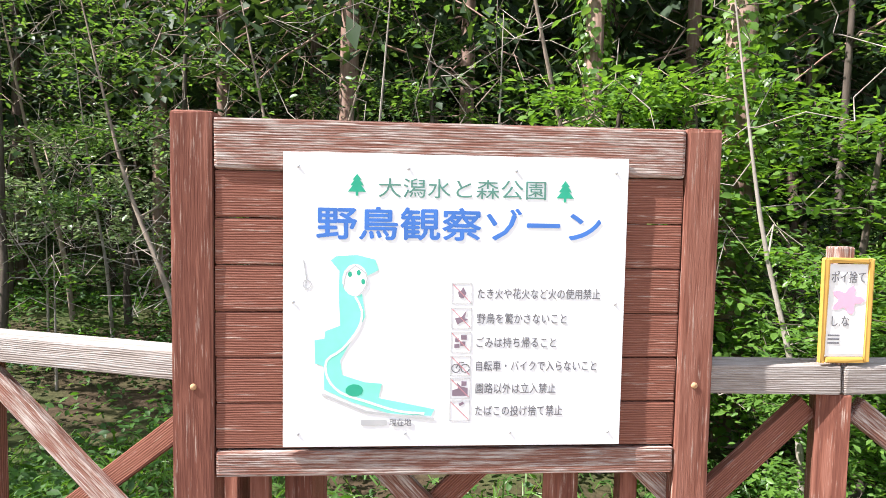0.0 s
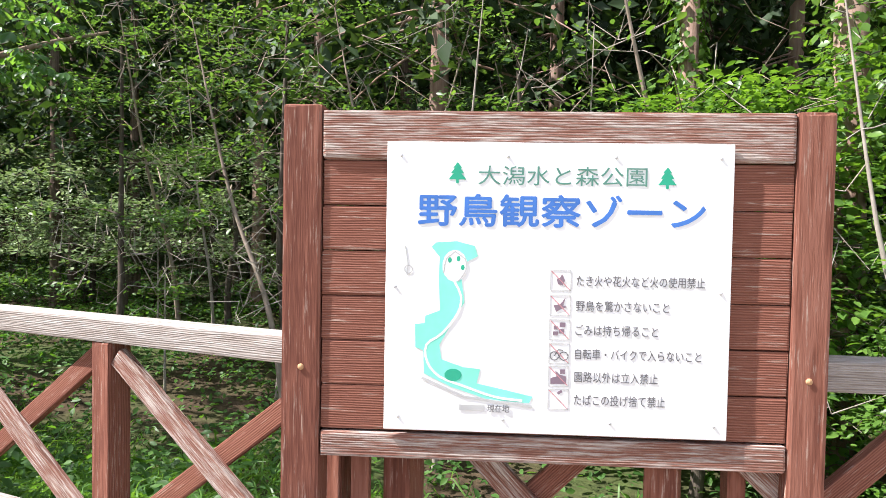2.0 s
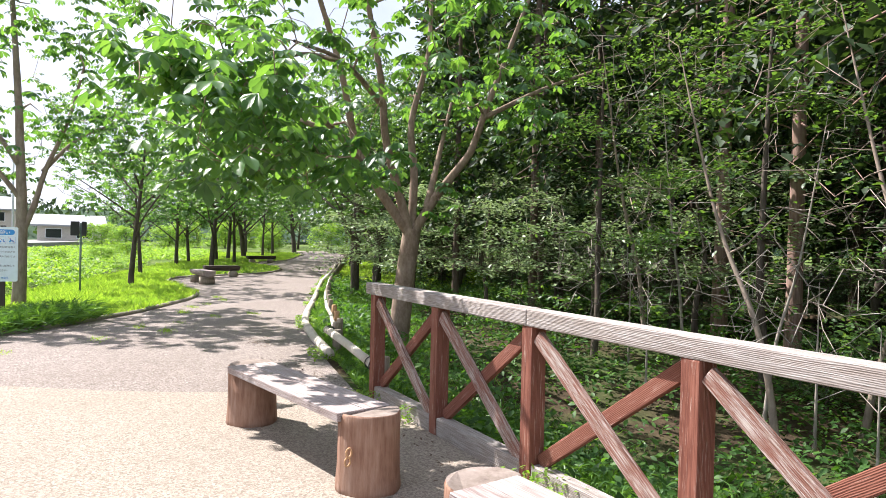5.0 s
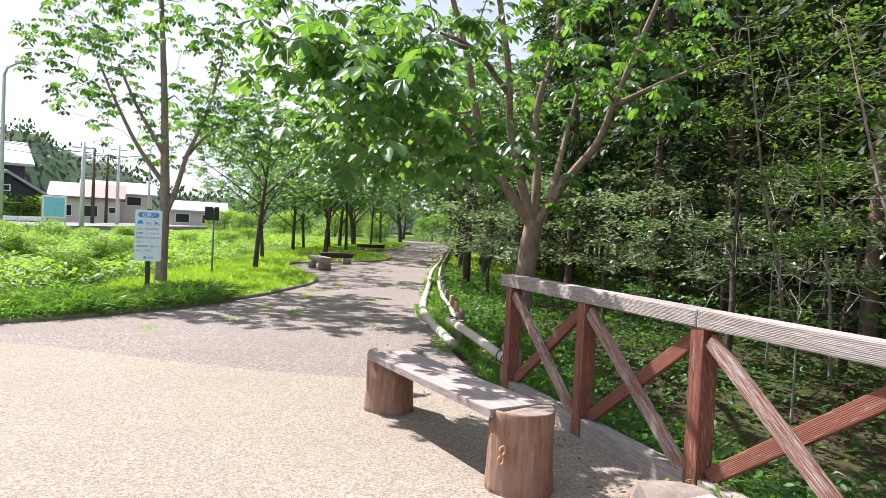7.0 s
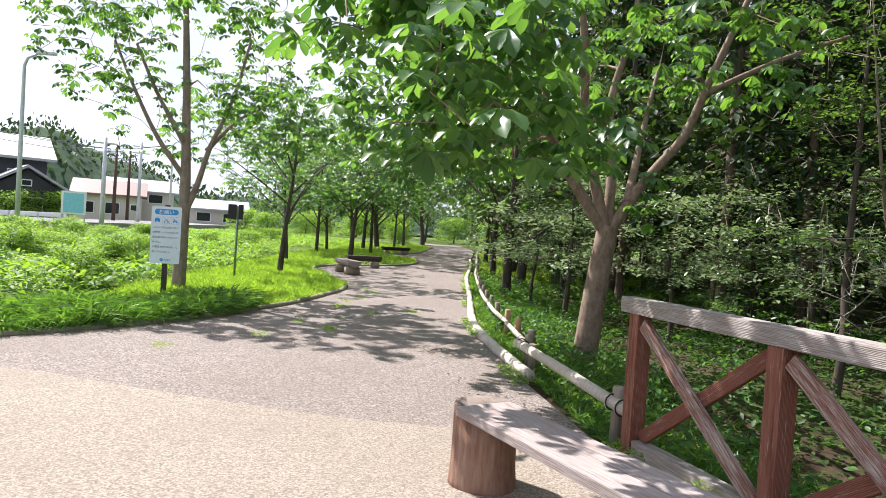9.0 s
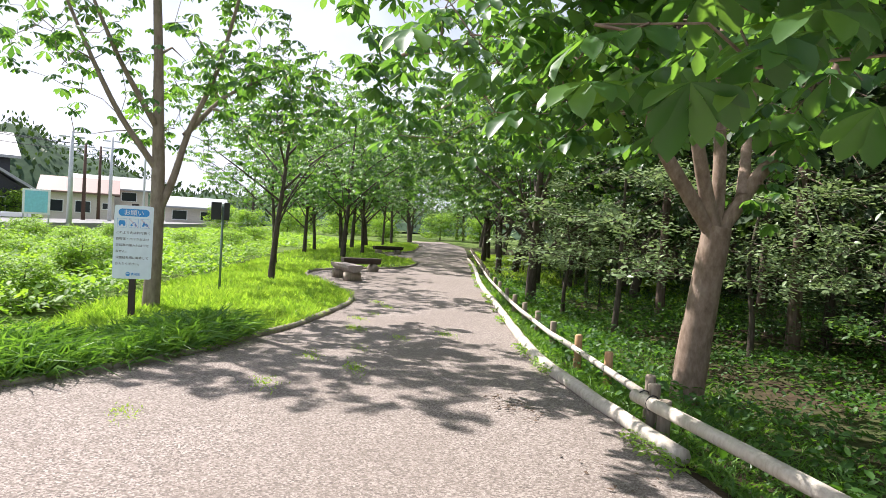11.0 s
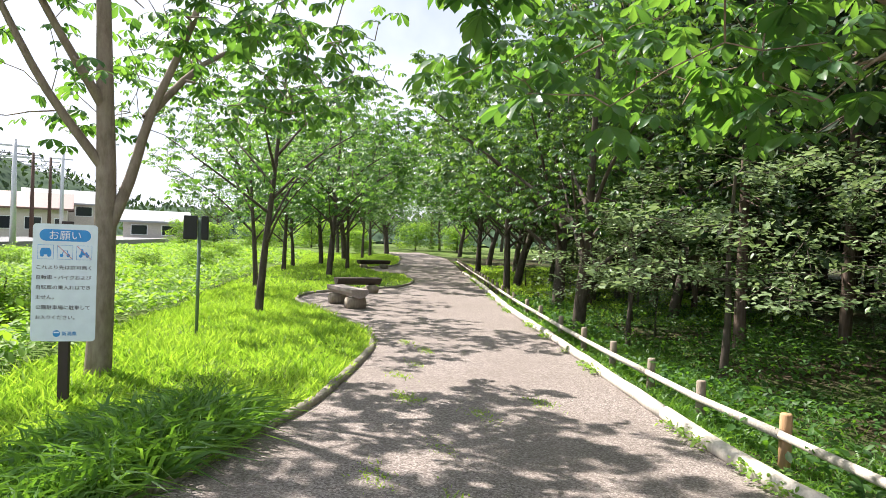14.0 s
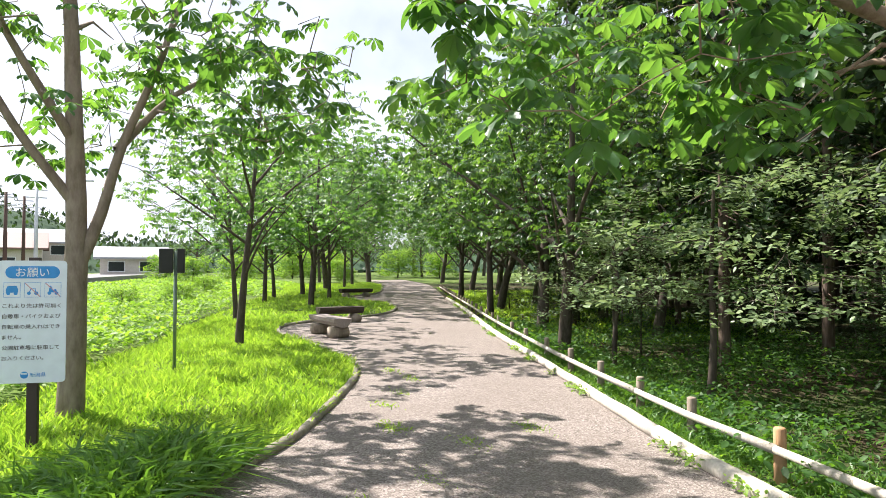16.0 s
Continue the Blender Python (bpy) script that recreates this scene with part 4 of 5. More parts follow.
def leaf_mesh(name, P, D, N, L, W, shape, mat, bend=0.0):
    """Many leaves as one mesh: places, directions, rough normals, lengths and widths."""
    tv, tf = shape
    D = unit(D)
    S = unit(np.cross(N, D))
    N = np.cross(D, S)
    u, v, w = tv[:, 0], tv[:, 1], tv[:, 2]
    V = (P[:, None] + D[:, None] * (u[None, :, None] * L[:, None, None]) + S[:, None] * (v[None, :, None] * W[:, None, None])
         + N[:, None] * (w[None, :, None] * L[:, None, None]))
    if bend:
        V[:, :, 2] -= bend * L[:, None] * (u[None] ** 2)
    F = tf[None] + (np.arange(len(P)) * len(tv))[:, None, None]
    return mesh_np(name, V.reshape(-1, 3), F.reshape(-1, 3), mat)


def palmate(nodes, axes, size, count=6):
    """Leaflet places, directions, normals, lengths and widths for hand-shaped leaves."""
    P, D, N, L = [], [], [], []
    for p, a in zip(nodes, axes):
        a = a / (np.linalg.norm(a) + 1e-9)
        side = np.cross((0, 0, 1.0), a)
        side = side / (np.linalg.norm(side) + 1e-9)
        up = np.cross(a, side)
        s = size * rng.uniform(0.75, 1.2)
        k = count + rng.integers(-1, 2)
        for n in range(k):
            t = (n / (k - 1) - 0.5) * 2 * 1.75
            d = a * math.cos(t) + side * math.sin(t) - np.array((0, 0, 0.35 + 0.2 * rng.random()))
            P.append(p), D.append(d), N.append(up + rng.normal(0, 0.25, 3))
            L.append(s * (1 - 0.28 * abs(t) / 1.75) * rng.uniform(0.85, 1.1))
    P, D, N, L = (np.array(v) for v in (P, D, N, L))
    return P, D, N, L, L * 0.40


class Branches:
    """A growing set of branch curves; every target is joined to the nearest point that is there already."""

    def __init__(self):
        self.limbs, self.v, self.f, self.nodes, self.rad = [], [], [], [], []

    def add(self, pts, r0, r1, sides=7, wobble=0.03, keep=True, big=False):
        pts = [Vector(p) for p in pts]
        rr = [r0 + (r1 - r0) * (i / (len(pts) - 1)) ** 0.8 for i in range(len(pts))]
        v, f = ring_tube(pts, rr, sides, False, wobble)
        if big:
            self.limbs.append((v, f))
        else:
            n = len(self.v)
            self.v += v
            self.f += [tuple(i + n for i in q) for q in f]
        if keep:
            for p, r in list(zip(pts, rr))[1:]:
                self.nodes.append(np.array(p)), self.rad.append(r)

    def limb(self, pts, r0, r1, sides=9):
        self.add(spline(pts, 0.22), r0, r1, sides, big=True)

    def reach(self, target, sag=0.12, thin=0.6, most=0.03, least=0.006, wander=0.08):
        t = np.array(target, float)
        A = np.array(self.nodes)
        d = np.linalg.norm(A - t, axis=1) + 0.9 * np.maximum(A[:, 2] - t[2] - 0.4, 0)
        k = int(np.argmin(d))
        a, r = A[k], min(self.rad[k] * thin, most)
        n = max(2, int(np.linalg.norm(t - a) / 0.3) + 1)
        pts = [a + (t - a) * s + np.array((0, 0, sag * 4 * s * (1 - s) * min(1, np.linalg.norm(t - a)))) + (rng.normal(0, wander, 3) * min(s, 1 - s) * 2) for s in np.linspace(0, 1, n + 1)]
        self.add(pts, max(r, least), least * 0.7, 4, 0.0)
        return a, pts

    def build(self, mat, root, label=""):
        """The trunk, each limb and the many twigs as parts of the tree."""
        for n, (v, f) in enumerate(self.limbs):
            name = "limb" if n else "trunk"
            ob = part(name, mesh_of(name, v, f, mat, True), None, root, "" if n else label)
        if self.v:
            tagged(part("branchwork", mesh_of("branchwork", self.v, self.f, mat, True), None, root), kind="stuff")


def plant(name, label, category, m=None, group=""):
    return thing(name, m or Matrix(), label, category, group)


def crown_targets(n, centre, radii, floor, hollow=0.45):
    """Random places in an egg-shaped crown, thinner in the middle."""
    out = []
    while len(out) < n:
        p = rng.uniform(-1, 1, 3)
        r = np.linalg.norm(p)
        if r > 1 or r < hollow * rng.random() ** 0.5:
            continue
        q = np.array(centre) + p * radii
        if q[2] > floor(q):
            out.append(q)
    return out


def leafy(br, targets, root, size, mat, leaf, per=5, count=6, sag=0.12, order=None):
    """Joins the targets to the branches and hangs leaves along each twig."""
    base = np.array(order if order is not None else br.nodes[0])
    nodes, axes = [], []
    for t in sorted(targets, key=lambda q: np.linalg.norm(q - base)):
        a, pts = br.reach(t, sag)
        d = unit(pts[-1] - pts[-2])
        for k in range(per):
            q = pts[-1 - (k % 2)] + rng.normal(0, size * 0.55, 3)
            flat_dir = np.array((math.cos(z := rng.uniform(0, 6.283)), math.sin(z), 0))
            nodes.append(q), axes.append(0.6 * d * (1, 1, 0.3) + flat_dir + np.array((0, 0, rng.uniform(-0.35, 0.15))))
    if leaf == "palm":
        me = leaf_mesh("crown", *palmate(nodes, axes, size, count), OBOVATE, mat)
    else:
        P, D = np.array(nodes), np.array(axes)
        k = count
        P = np.repeat(P, k, 0) + rng.normal(0, size * 1.2, (len(P) * k, 3)) * (1, 1, 0.3)
        D = np.repeat(D, k, 0) + rng.normal(0, 0.7, (len(P), 3)) * (1, 1, 0.4)
        N = np.array((0, 0, 1.0)) + rng.normal(0, 0.35, (len(P), 3))
        L = size * rng.uniform(0.6, 1.25, len(P))
        me = leaf_mesh("crown", P, D, N, L, L * 0.5, OVAL if leaf == "oval" else SIMPLE, mat)
    return part("crown", me, mat, root)


# ---- the chestnut beside the timber fence ----


def big_chestnut():
    root = plant("chestnut_tree", "spreading chestnut tree with smooth forked trunk and large drooping leaves", "tree")
    br = Branches()
    br.limb([(-10.22, 4.72, -0.45), (-10.2, 4.75, 0.0), (-10.13, 4.81, 0.9), (-10.08, 4.88, 1.62)], 0.185, 0.145, 14)
    fork = (-10.08, 4.86, 1.5)
    br.limb([fork, (-10.2, 4.25, 2.35), (-10.25, 3.95, 2.95), (-10.0, 3.6, 4.0), (-9.8, 3.1, 5.2)], 0.088, 0.035)
    br.limb([fork, (-10.05, 4.55, 2.4), (-9.9, 4.3, 3.1), (-9.7, 4.15, 3.8), (-9.4, 3.7, 5.3)], 0.085, 0.035)
    br.limb([fork, (-10.2, 4.95, 2.5), (-10.35, 4.95, 3.4), (-10.3, 5.2, 4.5), (-10.6, 5.4, 5.8)], 0.08, 0.03)
    br.limb([fork, (-9.95, 5.35, 2.3), (-9.75, 5.75, 2.9), (-9.6, 5.9, 3.5), (-9.3, 6.2, 4.6), (-9.1, 6.5, 5.6)], 0.088, 0.03)
    br.limb([(-9.6, 5.9, 3.45), (-9.3, 6.8, 3.95), (-9.0, 7.6, 4.3)], 0.05, 0.02)
    br.limb([(-10.0, 5.1, 1.95), (-10.4, 5.5, 2.9), (-10.7, 5.9, 4.0)], 0.07, 0.025)
    br.limb([(-10.2, 4.2, 2.45), (-9.6, 3.5, 2.9), (-8.7, 2.8, 3.05), (-7.6, 2.2, 2.8)], 0.055, 0.018)
    br.limb([(-10.24, 3.95, 2.95), (-10.6, 3.0, 3.3), (-11.2, 2.1, 3.4), (-11.7, 1.4, 3.1)], 0.055, 0.018)
    br.limb([(-9.8, 4.2, 3.5), (-8.9, 3.3, 3.8), (-8.0, 2.4, 3.7)], 0.05, 0.018)

    br.limb([(-8.9, 3.3, 3.8), (-7.8, 2.4, 3.5), (-6.8, 1.7, 2.9), (-6.0, 1.3, 2.45)], 0.035, 0.012)

    def floor(q):
        d = math.hypot(q[0] + 10.1, q[1] - 4.7)
        return 2.55 - 0.12 * d if q[1] < 4.0 else 3.3

    t = crown_targets(205, (-9.7, 3.7, 4.2), np.array((3.7, 3.6, 2.6)), floor)
    t += crown_targets(40, (-7.6, 2.2, 2.45), np.array((1.0, 1.1, 0.55)), lambda q: 1.85)
    t += crown_targets(40, (-11.0, 2.4, 2.9), np.array((1.5, 1.4, 0.8)), lambda q: 2.1)
    t += crown_targets(22, (-5.95, 1.4, 2.4), np.array((0.65, 0.6, 0.6)), lambda q: 1.95)
    t += crown_targets(26, (-7.0, 1.3, 2.9), np.array((1.0, 0.9, 0.6)), lambda q: 2.1)
    t += [np.array(p) for p in ((-9.95, 5.2, 1.9), (-9.9, 5.35, 2.0), (-9.9, 5.5, 2.35), (-9.4, 7.0, 3.6), (-9.3, 7.3, 3.5))]
    leafy(br, t, root, 0.21, L_CHESTNUT, "palm", 5, 6)
    br.build(M_BARK, root, "smooth grey-brown forked trunk and limbs")
    return root


big_chestnut()


def lawn_chestnut():
    root = plant("chestnut_tree", "young twin-stemmed chestnut tree standing behind the notice plate", "tree")
    br = Branches()
    br.limb([(-14.55, -0.97, -0.1), (-14.55, -0.95, 0.2), (-14.52, -0.92, 1.6), (-14.5, -0.95, 2.7), (-14.48, -1.0, 3.9), (-14.4, -1.1, 5.6)], 0.125, 0.04, 12)
    br.limb([(-14.52, -0.90, 1.45), (-14.5, -0.72, 1.95), (-14.48, -0.55, 2.6), (-14.35, -0.2, 3.5), (-14.2, 0.05, 4.5)], 0.06, 0.022)
    br.limb([(-14.5, -0.95, 2.05), (-14.35, -1.4, 2.7), (-14.25, -1.75, 3.4), (-14.2, -2.1, 4.2)], 0.05, 0.02)
    br.limb([(-14.5, -0.95, 2.6), (-14.1, -1.4, 3.4), (-13.8, -1.7, 4.1)], 0.05, 0.02)
    br.limb([(-14.5, -0.6, 2.55), (-14.8, -0.1, 3.2), (-15.0, 0.5, 3.6)], 0.045, 0.016)
    t = crown_targets(230, (-14.8, -1.1, 4.7), np.array((2.0, 2.5, 2.5)), lambda q: 2.3 + 0.1 * abs(q[1] + 0.9))
    t += crown_targets(40, (-14.6, 0.6, 3.3), np.array((1.6, 1.3, 0.7)), lambda q: 2.5)
    leafy(br, t, root, 0.18, L_CHESTNUT, "palm", 4, 6)
    br.build(M_BARK_PALE, root, "pale grey-brown trunk that forks low")
    return root


lawn_chestnut()


def path_tree(seed, high, spread, stem, mat_leaf, size, n, kind, per, count, bark, label, low=1.9):
    """A tree of the avenue, at the origin."""
    global rng
    rng = np.random.default_rng(seed)
    root = plant("avenue_tree", label, "tree", None, "trees along the footpath")
    br = Branches()
    lean = rng.normal(0, 0.15, 2)
    br.limb([(0, 0, -0.35), (0, 0, 0.1), (lean[0] * 0.4, lean[1] * 0.4, 1.2), (lean[0], lean[1], 2.4), (lean[0] * 1.6, lean[1] * 1.6, high * 0.82)], stem * 1.25, stem * 0.3, 10)
    for k in range(7):
        a = k * 2.4 + rng.uniform(-0.4, 0.4)
        z0 = 1.25 + 0.26 * k
        r = spread * rng.uniform(0.55, 0.95)
        br.limb([(lean[0] * z0 / 2.4, lean[1] * z0 / 2.4, z0), (0.45 * r * math.cos(a), 0.45 * r * math.sin(a), z0 + 0.55 * r * 0.7), (r * math.cos(a), r * math.sin(a), z0 + 0.75 * r)], stem * 0.42, stem * 0.1, 6)
    t = crown_targets(n, (0, 0, (high + low) / 2 + 0.2), np.array((spread, spread, (high - low) / 2 + 0.3)), lambda q: low + 0.18 * math.hypot(q[0], q[1]))
    leafy(br, t, root, size, mat_leaf, kind, per, count)
    br.build(bark, root)
    return root


def set_at(root, x, y, turn, s, z=None):
    root.matrix_basis = pose(x, y, float(height(x, y)) if z is None else z, 0, 0, turn) @ Matrix.Scale(s, 4)
    return root


def repeat(first, spots):
    """Puts a plant at the first spot and copies of it at the others."""
    set_at(first, *spots[0])
    for s in spots[1:]:
        c = copy_thing(first, Matrix())
        set_at(c, *s)
    return first


a1 = path_tree(11, 4.8, 2.7, 0.07, L_CHESTNUT, 0.14, 200, "palm", 5, 6, M_BARK_DARK, "slender avenue tree with dark stem and fine spreading crown", 1.75)
repeat(a1, [(-19.5, 1.0, 20, 1.0), (-24.6, 1.4, 140, 0.95), (-34.8, 6.1, 250, 1.15), (-50, 10.6, 60, 1.3), (-44, 19.5, 310, 1.3)])
a2 = path_tree(12, 6.4, 3.6, 0.10, L_CHESTNUT, 0.18, 300, "palm", 6, 6, M_BARK_DARK, "leafy avenue tree with dark trunk shading the footpath", 2.1)
repeat(a2, [(-30.2, 4.4, 0, 1.0), (-27.3, 9.9, 80, 1.15), (-39.2, 5.8, 170, 1.1), (-36.3, 12.9, 30, 1.2), (-33.0, 3.2, 280, 0.85), (-42, 6.9, 40, 1.1), (-54, 12.2, 90, 1.1), (-25.2, 11.8, 10, 1.0), (-40.5, 14.9, 220, 1.2), (-36.8, 4.1, 190, 0.8), (-57, 22.5, 200, 1.2), (-62, 11.5, 120, 1.2)])
a3 = path_tree(13, 7.6, 4.2, 0.15, L_DARKNUT, 0.21, 360, "palm", 5, 6, M_BARK_DARK, "broad dark-leaved avenue tree leaning over the log rail", 2.3)
repeat(a3, [(-18.1, 6.75, 40, 0.8), (-23.0, 9.3, 200, 1.05), (-31.6, 12.6, 110, 1.1), (-46.5, 8.6, 20, 1.1), (-51, 20.5, 150, 1.3), (-66, 17.0, 250, 1.4), (-72, 27, 70, 1.4), (-29, 14.5, 300, 1.0), (-34.5, 16.0, 80, 1.1), (-43, 18.5, 180, 1.15), (-21.3, 11.8, 140, 0.9)])

# ---- understorey in layers, some leaves coloured as sunlit ----


def layered_tree(seed, spread, layers, n, size, mat, label, name="understorey_tree"):
    global rng
    rng = np.random.default_rng(seed)
    root = plant(name, label, "tree", None, "layered understorey trees")
    br = Branches()
    top = layers[-1]
    br.limb([(0, 0, -0.3), (0.05, 0.03, 0.8), (-0.05, 0.1, 1.6), (0.1, 0.0, top)], 0.07, 0.02, 8)
    t = []
    for z in layers:
        for k in range(n):
            a, r = rng.uniform(0, 6.283), spread * math.sqrt(rng.random()) * (1 - 0.35 * (z - layers[0]) / max(0.1, top - layers[0]))
            t.append(np.array((r * math.cos(a), r * math.sin(a), z + 0.12 * r + rng.normal(0, 0.05) - 0.06 * r * r + 0.12 * math.sin(3 * a))))
    leafy(br, t, root, size, mat, "oval", 6, 6, 0.05)
    br.build(M_BARK_DARK, root)
    return root


u1 = layered_tree(21, 2.4, (1.35, 2.0, 2.65), 24, 0.10, L_DOGWOOD, "layered understorey tree with glossy leaves coloured pale for sunlight")
repeat(u1, [(-14.3, 6.5, 0, 1.05), (-12.4, 7.7, 120, 0.95), (-10.9, 9.3, 40, 1.0), (-19.8, 9.3, 200, 1.0), (-13.4, 10.4, 70, 1.2), (-16.8, 6.9, 300, 0.8), (-8.2, 9.3, 250, 1.1), (-26, 12.5, 20, 1.2)])
u2 = layered_tree(22, 2.0, (1.0, 1.9, 2.8, 3.7, 4.6), 20, 0.08, L_LIGHT, "tall understorey tree with airy tiers of light green leaves")
repeat(u2, [(-8.8, 7.6, 0, 1.0), (-6.4, 8.6, 140, 1.1), (-4.6, 9.6, 60, 1.05), (-2.6, 8.2, 210, 0.95), (-10.6, 11.2, 20, 1.25), (1.6, 8.2, 100, 1.1), (3.6, 8.6, 190, 1.1), (-14.2, 13.2, 330, 1.4), (-7.2, 12.6, 270, 1.4), (-20.5, 14, 80, 1.4)])
u3 = layered_tree(23, 1.5, (0.5, 0.9, 1.35, 1.8), 22, 0.075, L_DARK, "low woodland bush with leaves darkened for shade", "woodland_bush")
spots = []
rng = np.random.default_rng(5)
while len(spots) < 60:
    x, y = rng.uniform(-34, 9), rng.uniform(5, 26)
    d = float(dist_to(x, y, wood_line))
    if inside(np.array(x), np.array(y), wood_side) and d > 2.4 and all(math.hypot(x - s[0], y - s[1]) > 1.3 for s in spots):
        spots.append((x, y, rng.uniform(0, 360), rng.uniform(0.45, 0.95)))
repeat(u3, spots)

# ---- cedar wood ----


def cedar(seed, r, high, start, mat, label):
    global rng
    rng = np.random.default_rng(seed)
    root = plant("cedar_tree", label, "tree", None, "cedar trees of the wood")
    br = Branches()
    br.limb([(0, 0, -0.5), (0, 0, 0.2), (rng.normal(0, 0.06), rng.normal(0, 0.06), high * 0.4), (0, 0, high)], r * 1.15, r * 0.25, 10)
    P, D, L = [], [], []
    for k in range(int((high - start) * 9)):
        z = start + (high - start) * rng.random()
        a, ln = rng.uniform(0, 6.283), (1.1 + 1.5 * (1 - (z - start) / (high - start))) * rng.uniform(0.6, 1.1)
        h = np.array((math.cos(a), math.sin(a), -0.25))
        pts = [np.array((0, 0, z)) + h * ln * s - np.array((0, 0, 0.25 * ln * s * s)) for s in (0, 0.4, 0.75, 1)]
        br.add(pts, 0.022, 0.006, 4, 0, False)
        for s in np.linspace(0.3, 1.0, 16):
            for _ in range(2):
                P.append(np.array((0, 0, z)) + h * ln * s - np.array((0, 0, 0.25 * ln * s * s)) + rng.normal(0, 0.07, 3))
                D.append(h * 0.6 + rng.normal(0, 0.5, 3) + np.array((0, 0, -0.25)))
                L.append(rng.uniform(0.17, 0.38))
    for k in range(16):
        z, a, ln = rng.uniform(1.2, start), rng.uniform(0, 6.283), rng.uniform(0.3, 1.3)
        br.add([(0, 0, z), (0.5 * ln * math.cos(a), 0.5 * ln * math.sin(a), z - 0.03), (ln * math.cos(a), ln * math.sin(a), z - 0.15 * ln)], 0.012, 0.003, 4, 0, False)
    P, D, L = np.array(P), np.array(D), np.array(L)
    part("crown", leaf_mesh("crown", P, D, np.array((0, 0, 1.0)) + rng.normal(0, 0.5, P.shape), L, L * 0.55, SIMPLE, L_CONIFER), L_CONIFER, root)
    br.build(mat, root)
    return root


c1 = cedar(31, 0.13, 15, 3.4, M_CEDAR, "tall cedar with straight dark trunk and drooping dark foliage")
c2 = cedar(32, 0.10, 13, 2.6, M_CEDAR, "slim cedar with dark trunk and bare lower twigs")
c3 = cedar(33, 0.15, 17, 4.4, M_CEDAR_RED_LIT, "stout cedar at the wood's edge, reddish trunk coloured lighter for sunlight")
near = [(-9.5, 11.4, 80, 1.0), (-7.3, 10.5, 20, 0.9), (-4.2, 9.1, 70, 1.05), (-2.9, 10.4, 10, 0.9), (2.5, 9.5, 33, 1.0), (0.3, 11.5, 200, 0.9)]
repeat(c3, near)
s1, s2 = [], []
rng = np.random.default_rng(9)
taken = [s[:2] for s in near]
while len(s1) + len(s2) < 290:
    x, y = rng.uniform(-70, 22), rng.uniform(6, 50)
    d = float(dist_to(x, y, wood_line))
    if not inside(np.array(x), np.array(y), wood_side) or d < (5.5 if x > -16 else 4.0) or any(math.hypot(x - a, y - b) < 1.45 for a, b in taken):
        continue
    if x < -36 and d < 9:
        continue
    taken.append((x, y))
    (s1 if rng.random() < 0.5 else s2).append((x, y, rng.uniform(0, 360), rng.uniform(0.85, 1.2)))
repeat(c1, s1 + [(-13.4, 9.6, 0, 0.9), (-12.6, 10.9, 50, 0.9), (-16.6, 9.2, 0, 0.8)])
repeat(c2, s2)

# ---- bare pale saplings and dead branches at the edge ----


def bare_tree(seed, high, r, n, spread, label, mat=M_TWIG, leaves=0, lean=(0, 0)):
    global rng
    rng = np.random.default_rng(seed)
    root = plant("bare_sapling", label, "tree", None, "bare saplings at the wood's edge")
    br = Branches()
    br.limb([(0, 0, -0.5), (lean[0] * 0.2, lean[1] * 0.2, high * 0.25), (lean[0] * 0.6, lean[1] * 0.6, high * 0.55), (lean[0], lean[1], high)], r, r * 0.12, 8)
    t = []
    for k in range(n):
        a, z = rng.uniform(0, 6.283), high * rng.uniform(0.4, 1.15)
        q = spread * rng.uniform(0.3, 1)
        t.append(np.array((lean[0] * z / high + q * math.cos(a), lean[1] * z / high + q * math.sin(a), z + 0.4 * q)))
    nodes = []
    for q in sorted(t, key=lambda v: np.linalg.norm(v - np.array((0, 0, high * 0.4)))):
        _, pts = br.reach(q, 0.1, 0.62, r * 0.6, 0.005, 0.14)
        nodes.append(pts[-1])
    if leaves:
        P = np.repeat(np.array(nodes), leaves, 0) + rng.normal(0, 0.18, (len(nodes) * leaves, 3))
        L = rng.uniform(0.05, 0.11, len(P))
        part("crown", leaf_mesh("crown", P, rng.normal(0, 1, P.shape) * (1, 1, 0.4), np.array((0, 0, 1.0)) + rng.normal(0, 0.4, P.shape), L, L * 0.55, OVAL, L_LIGHT), L_LIGHT, root)
    br.build(mat, root)
    return root


b1 = bare_tree(41, 3.9, 0.034, 40, 1.2, "pale bare sapling with forked bleached branches", lean=(0.55, -0.35))
repeat(b1, [(-2.75, 6.3, 0, 1.05), (-1.55, 6.8, 130, 1.1), (0.95, 5.9, 210, 1.0), (-5.5, 7.3, 80, 0.95), (-7.8, 8.6, 310, 1.1)])
b2 = bare_tree(42, 5.0, 0.055, 44, 1.6, "leaning grey sapling with sparse light leaves", M_BARK_PALE, 9, (-1.6, 0.4))
repeat(b2, [(-3.4, 7.4, 0, 1.0), (-5.0, 8.3, 200, 1.0), (-4.9, 6.9, 15, 0.95), (-9.0, 9.0, 120, 1.0), (2.2, 7.2, 160, 1.0), (-0.2, 7.8, 60, 1.05)])
b3 = bare_tree(43, 1.7, 0.028, 44, 1.5, "tangle of thin dead grey branches", M_TWIG)
repeat(b3, [(-6.6, 6.6, 0, 1.0), (-4.9, 7.4, 80, 1.1), (-8.4, 8.0, 150, 1.1), (-3.6, 6.2, 220, 0.9), (-2.0, 7.4, 300, 1.0), (-11.2, 9.6, 20, 1.2), (0.2, 6.6, 100, 0.9)])

# ---- ivy-clad trunks at the wood's edge ----


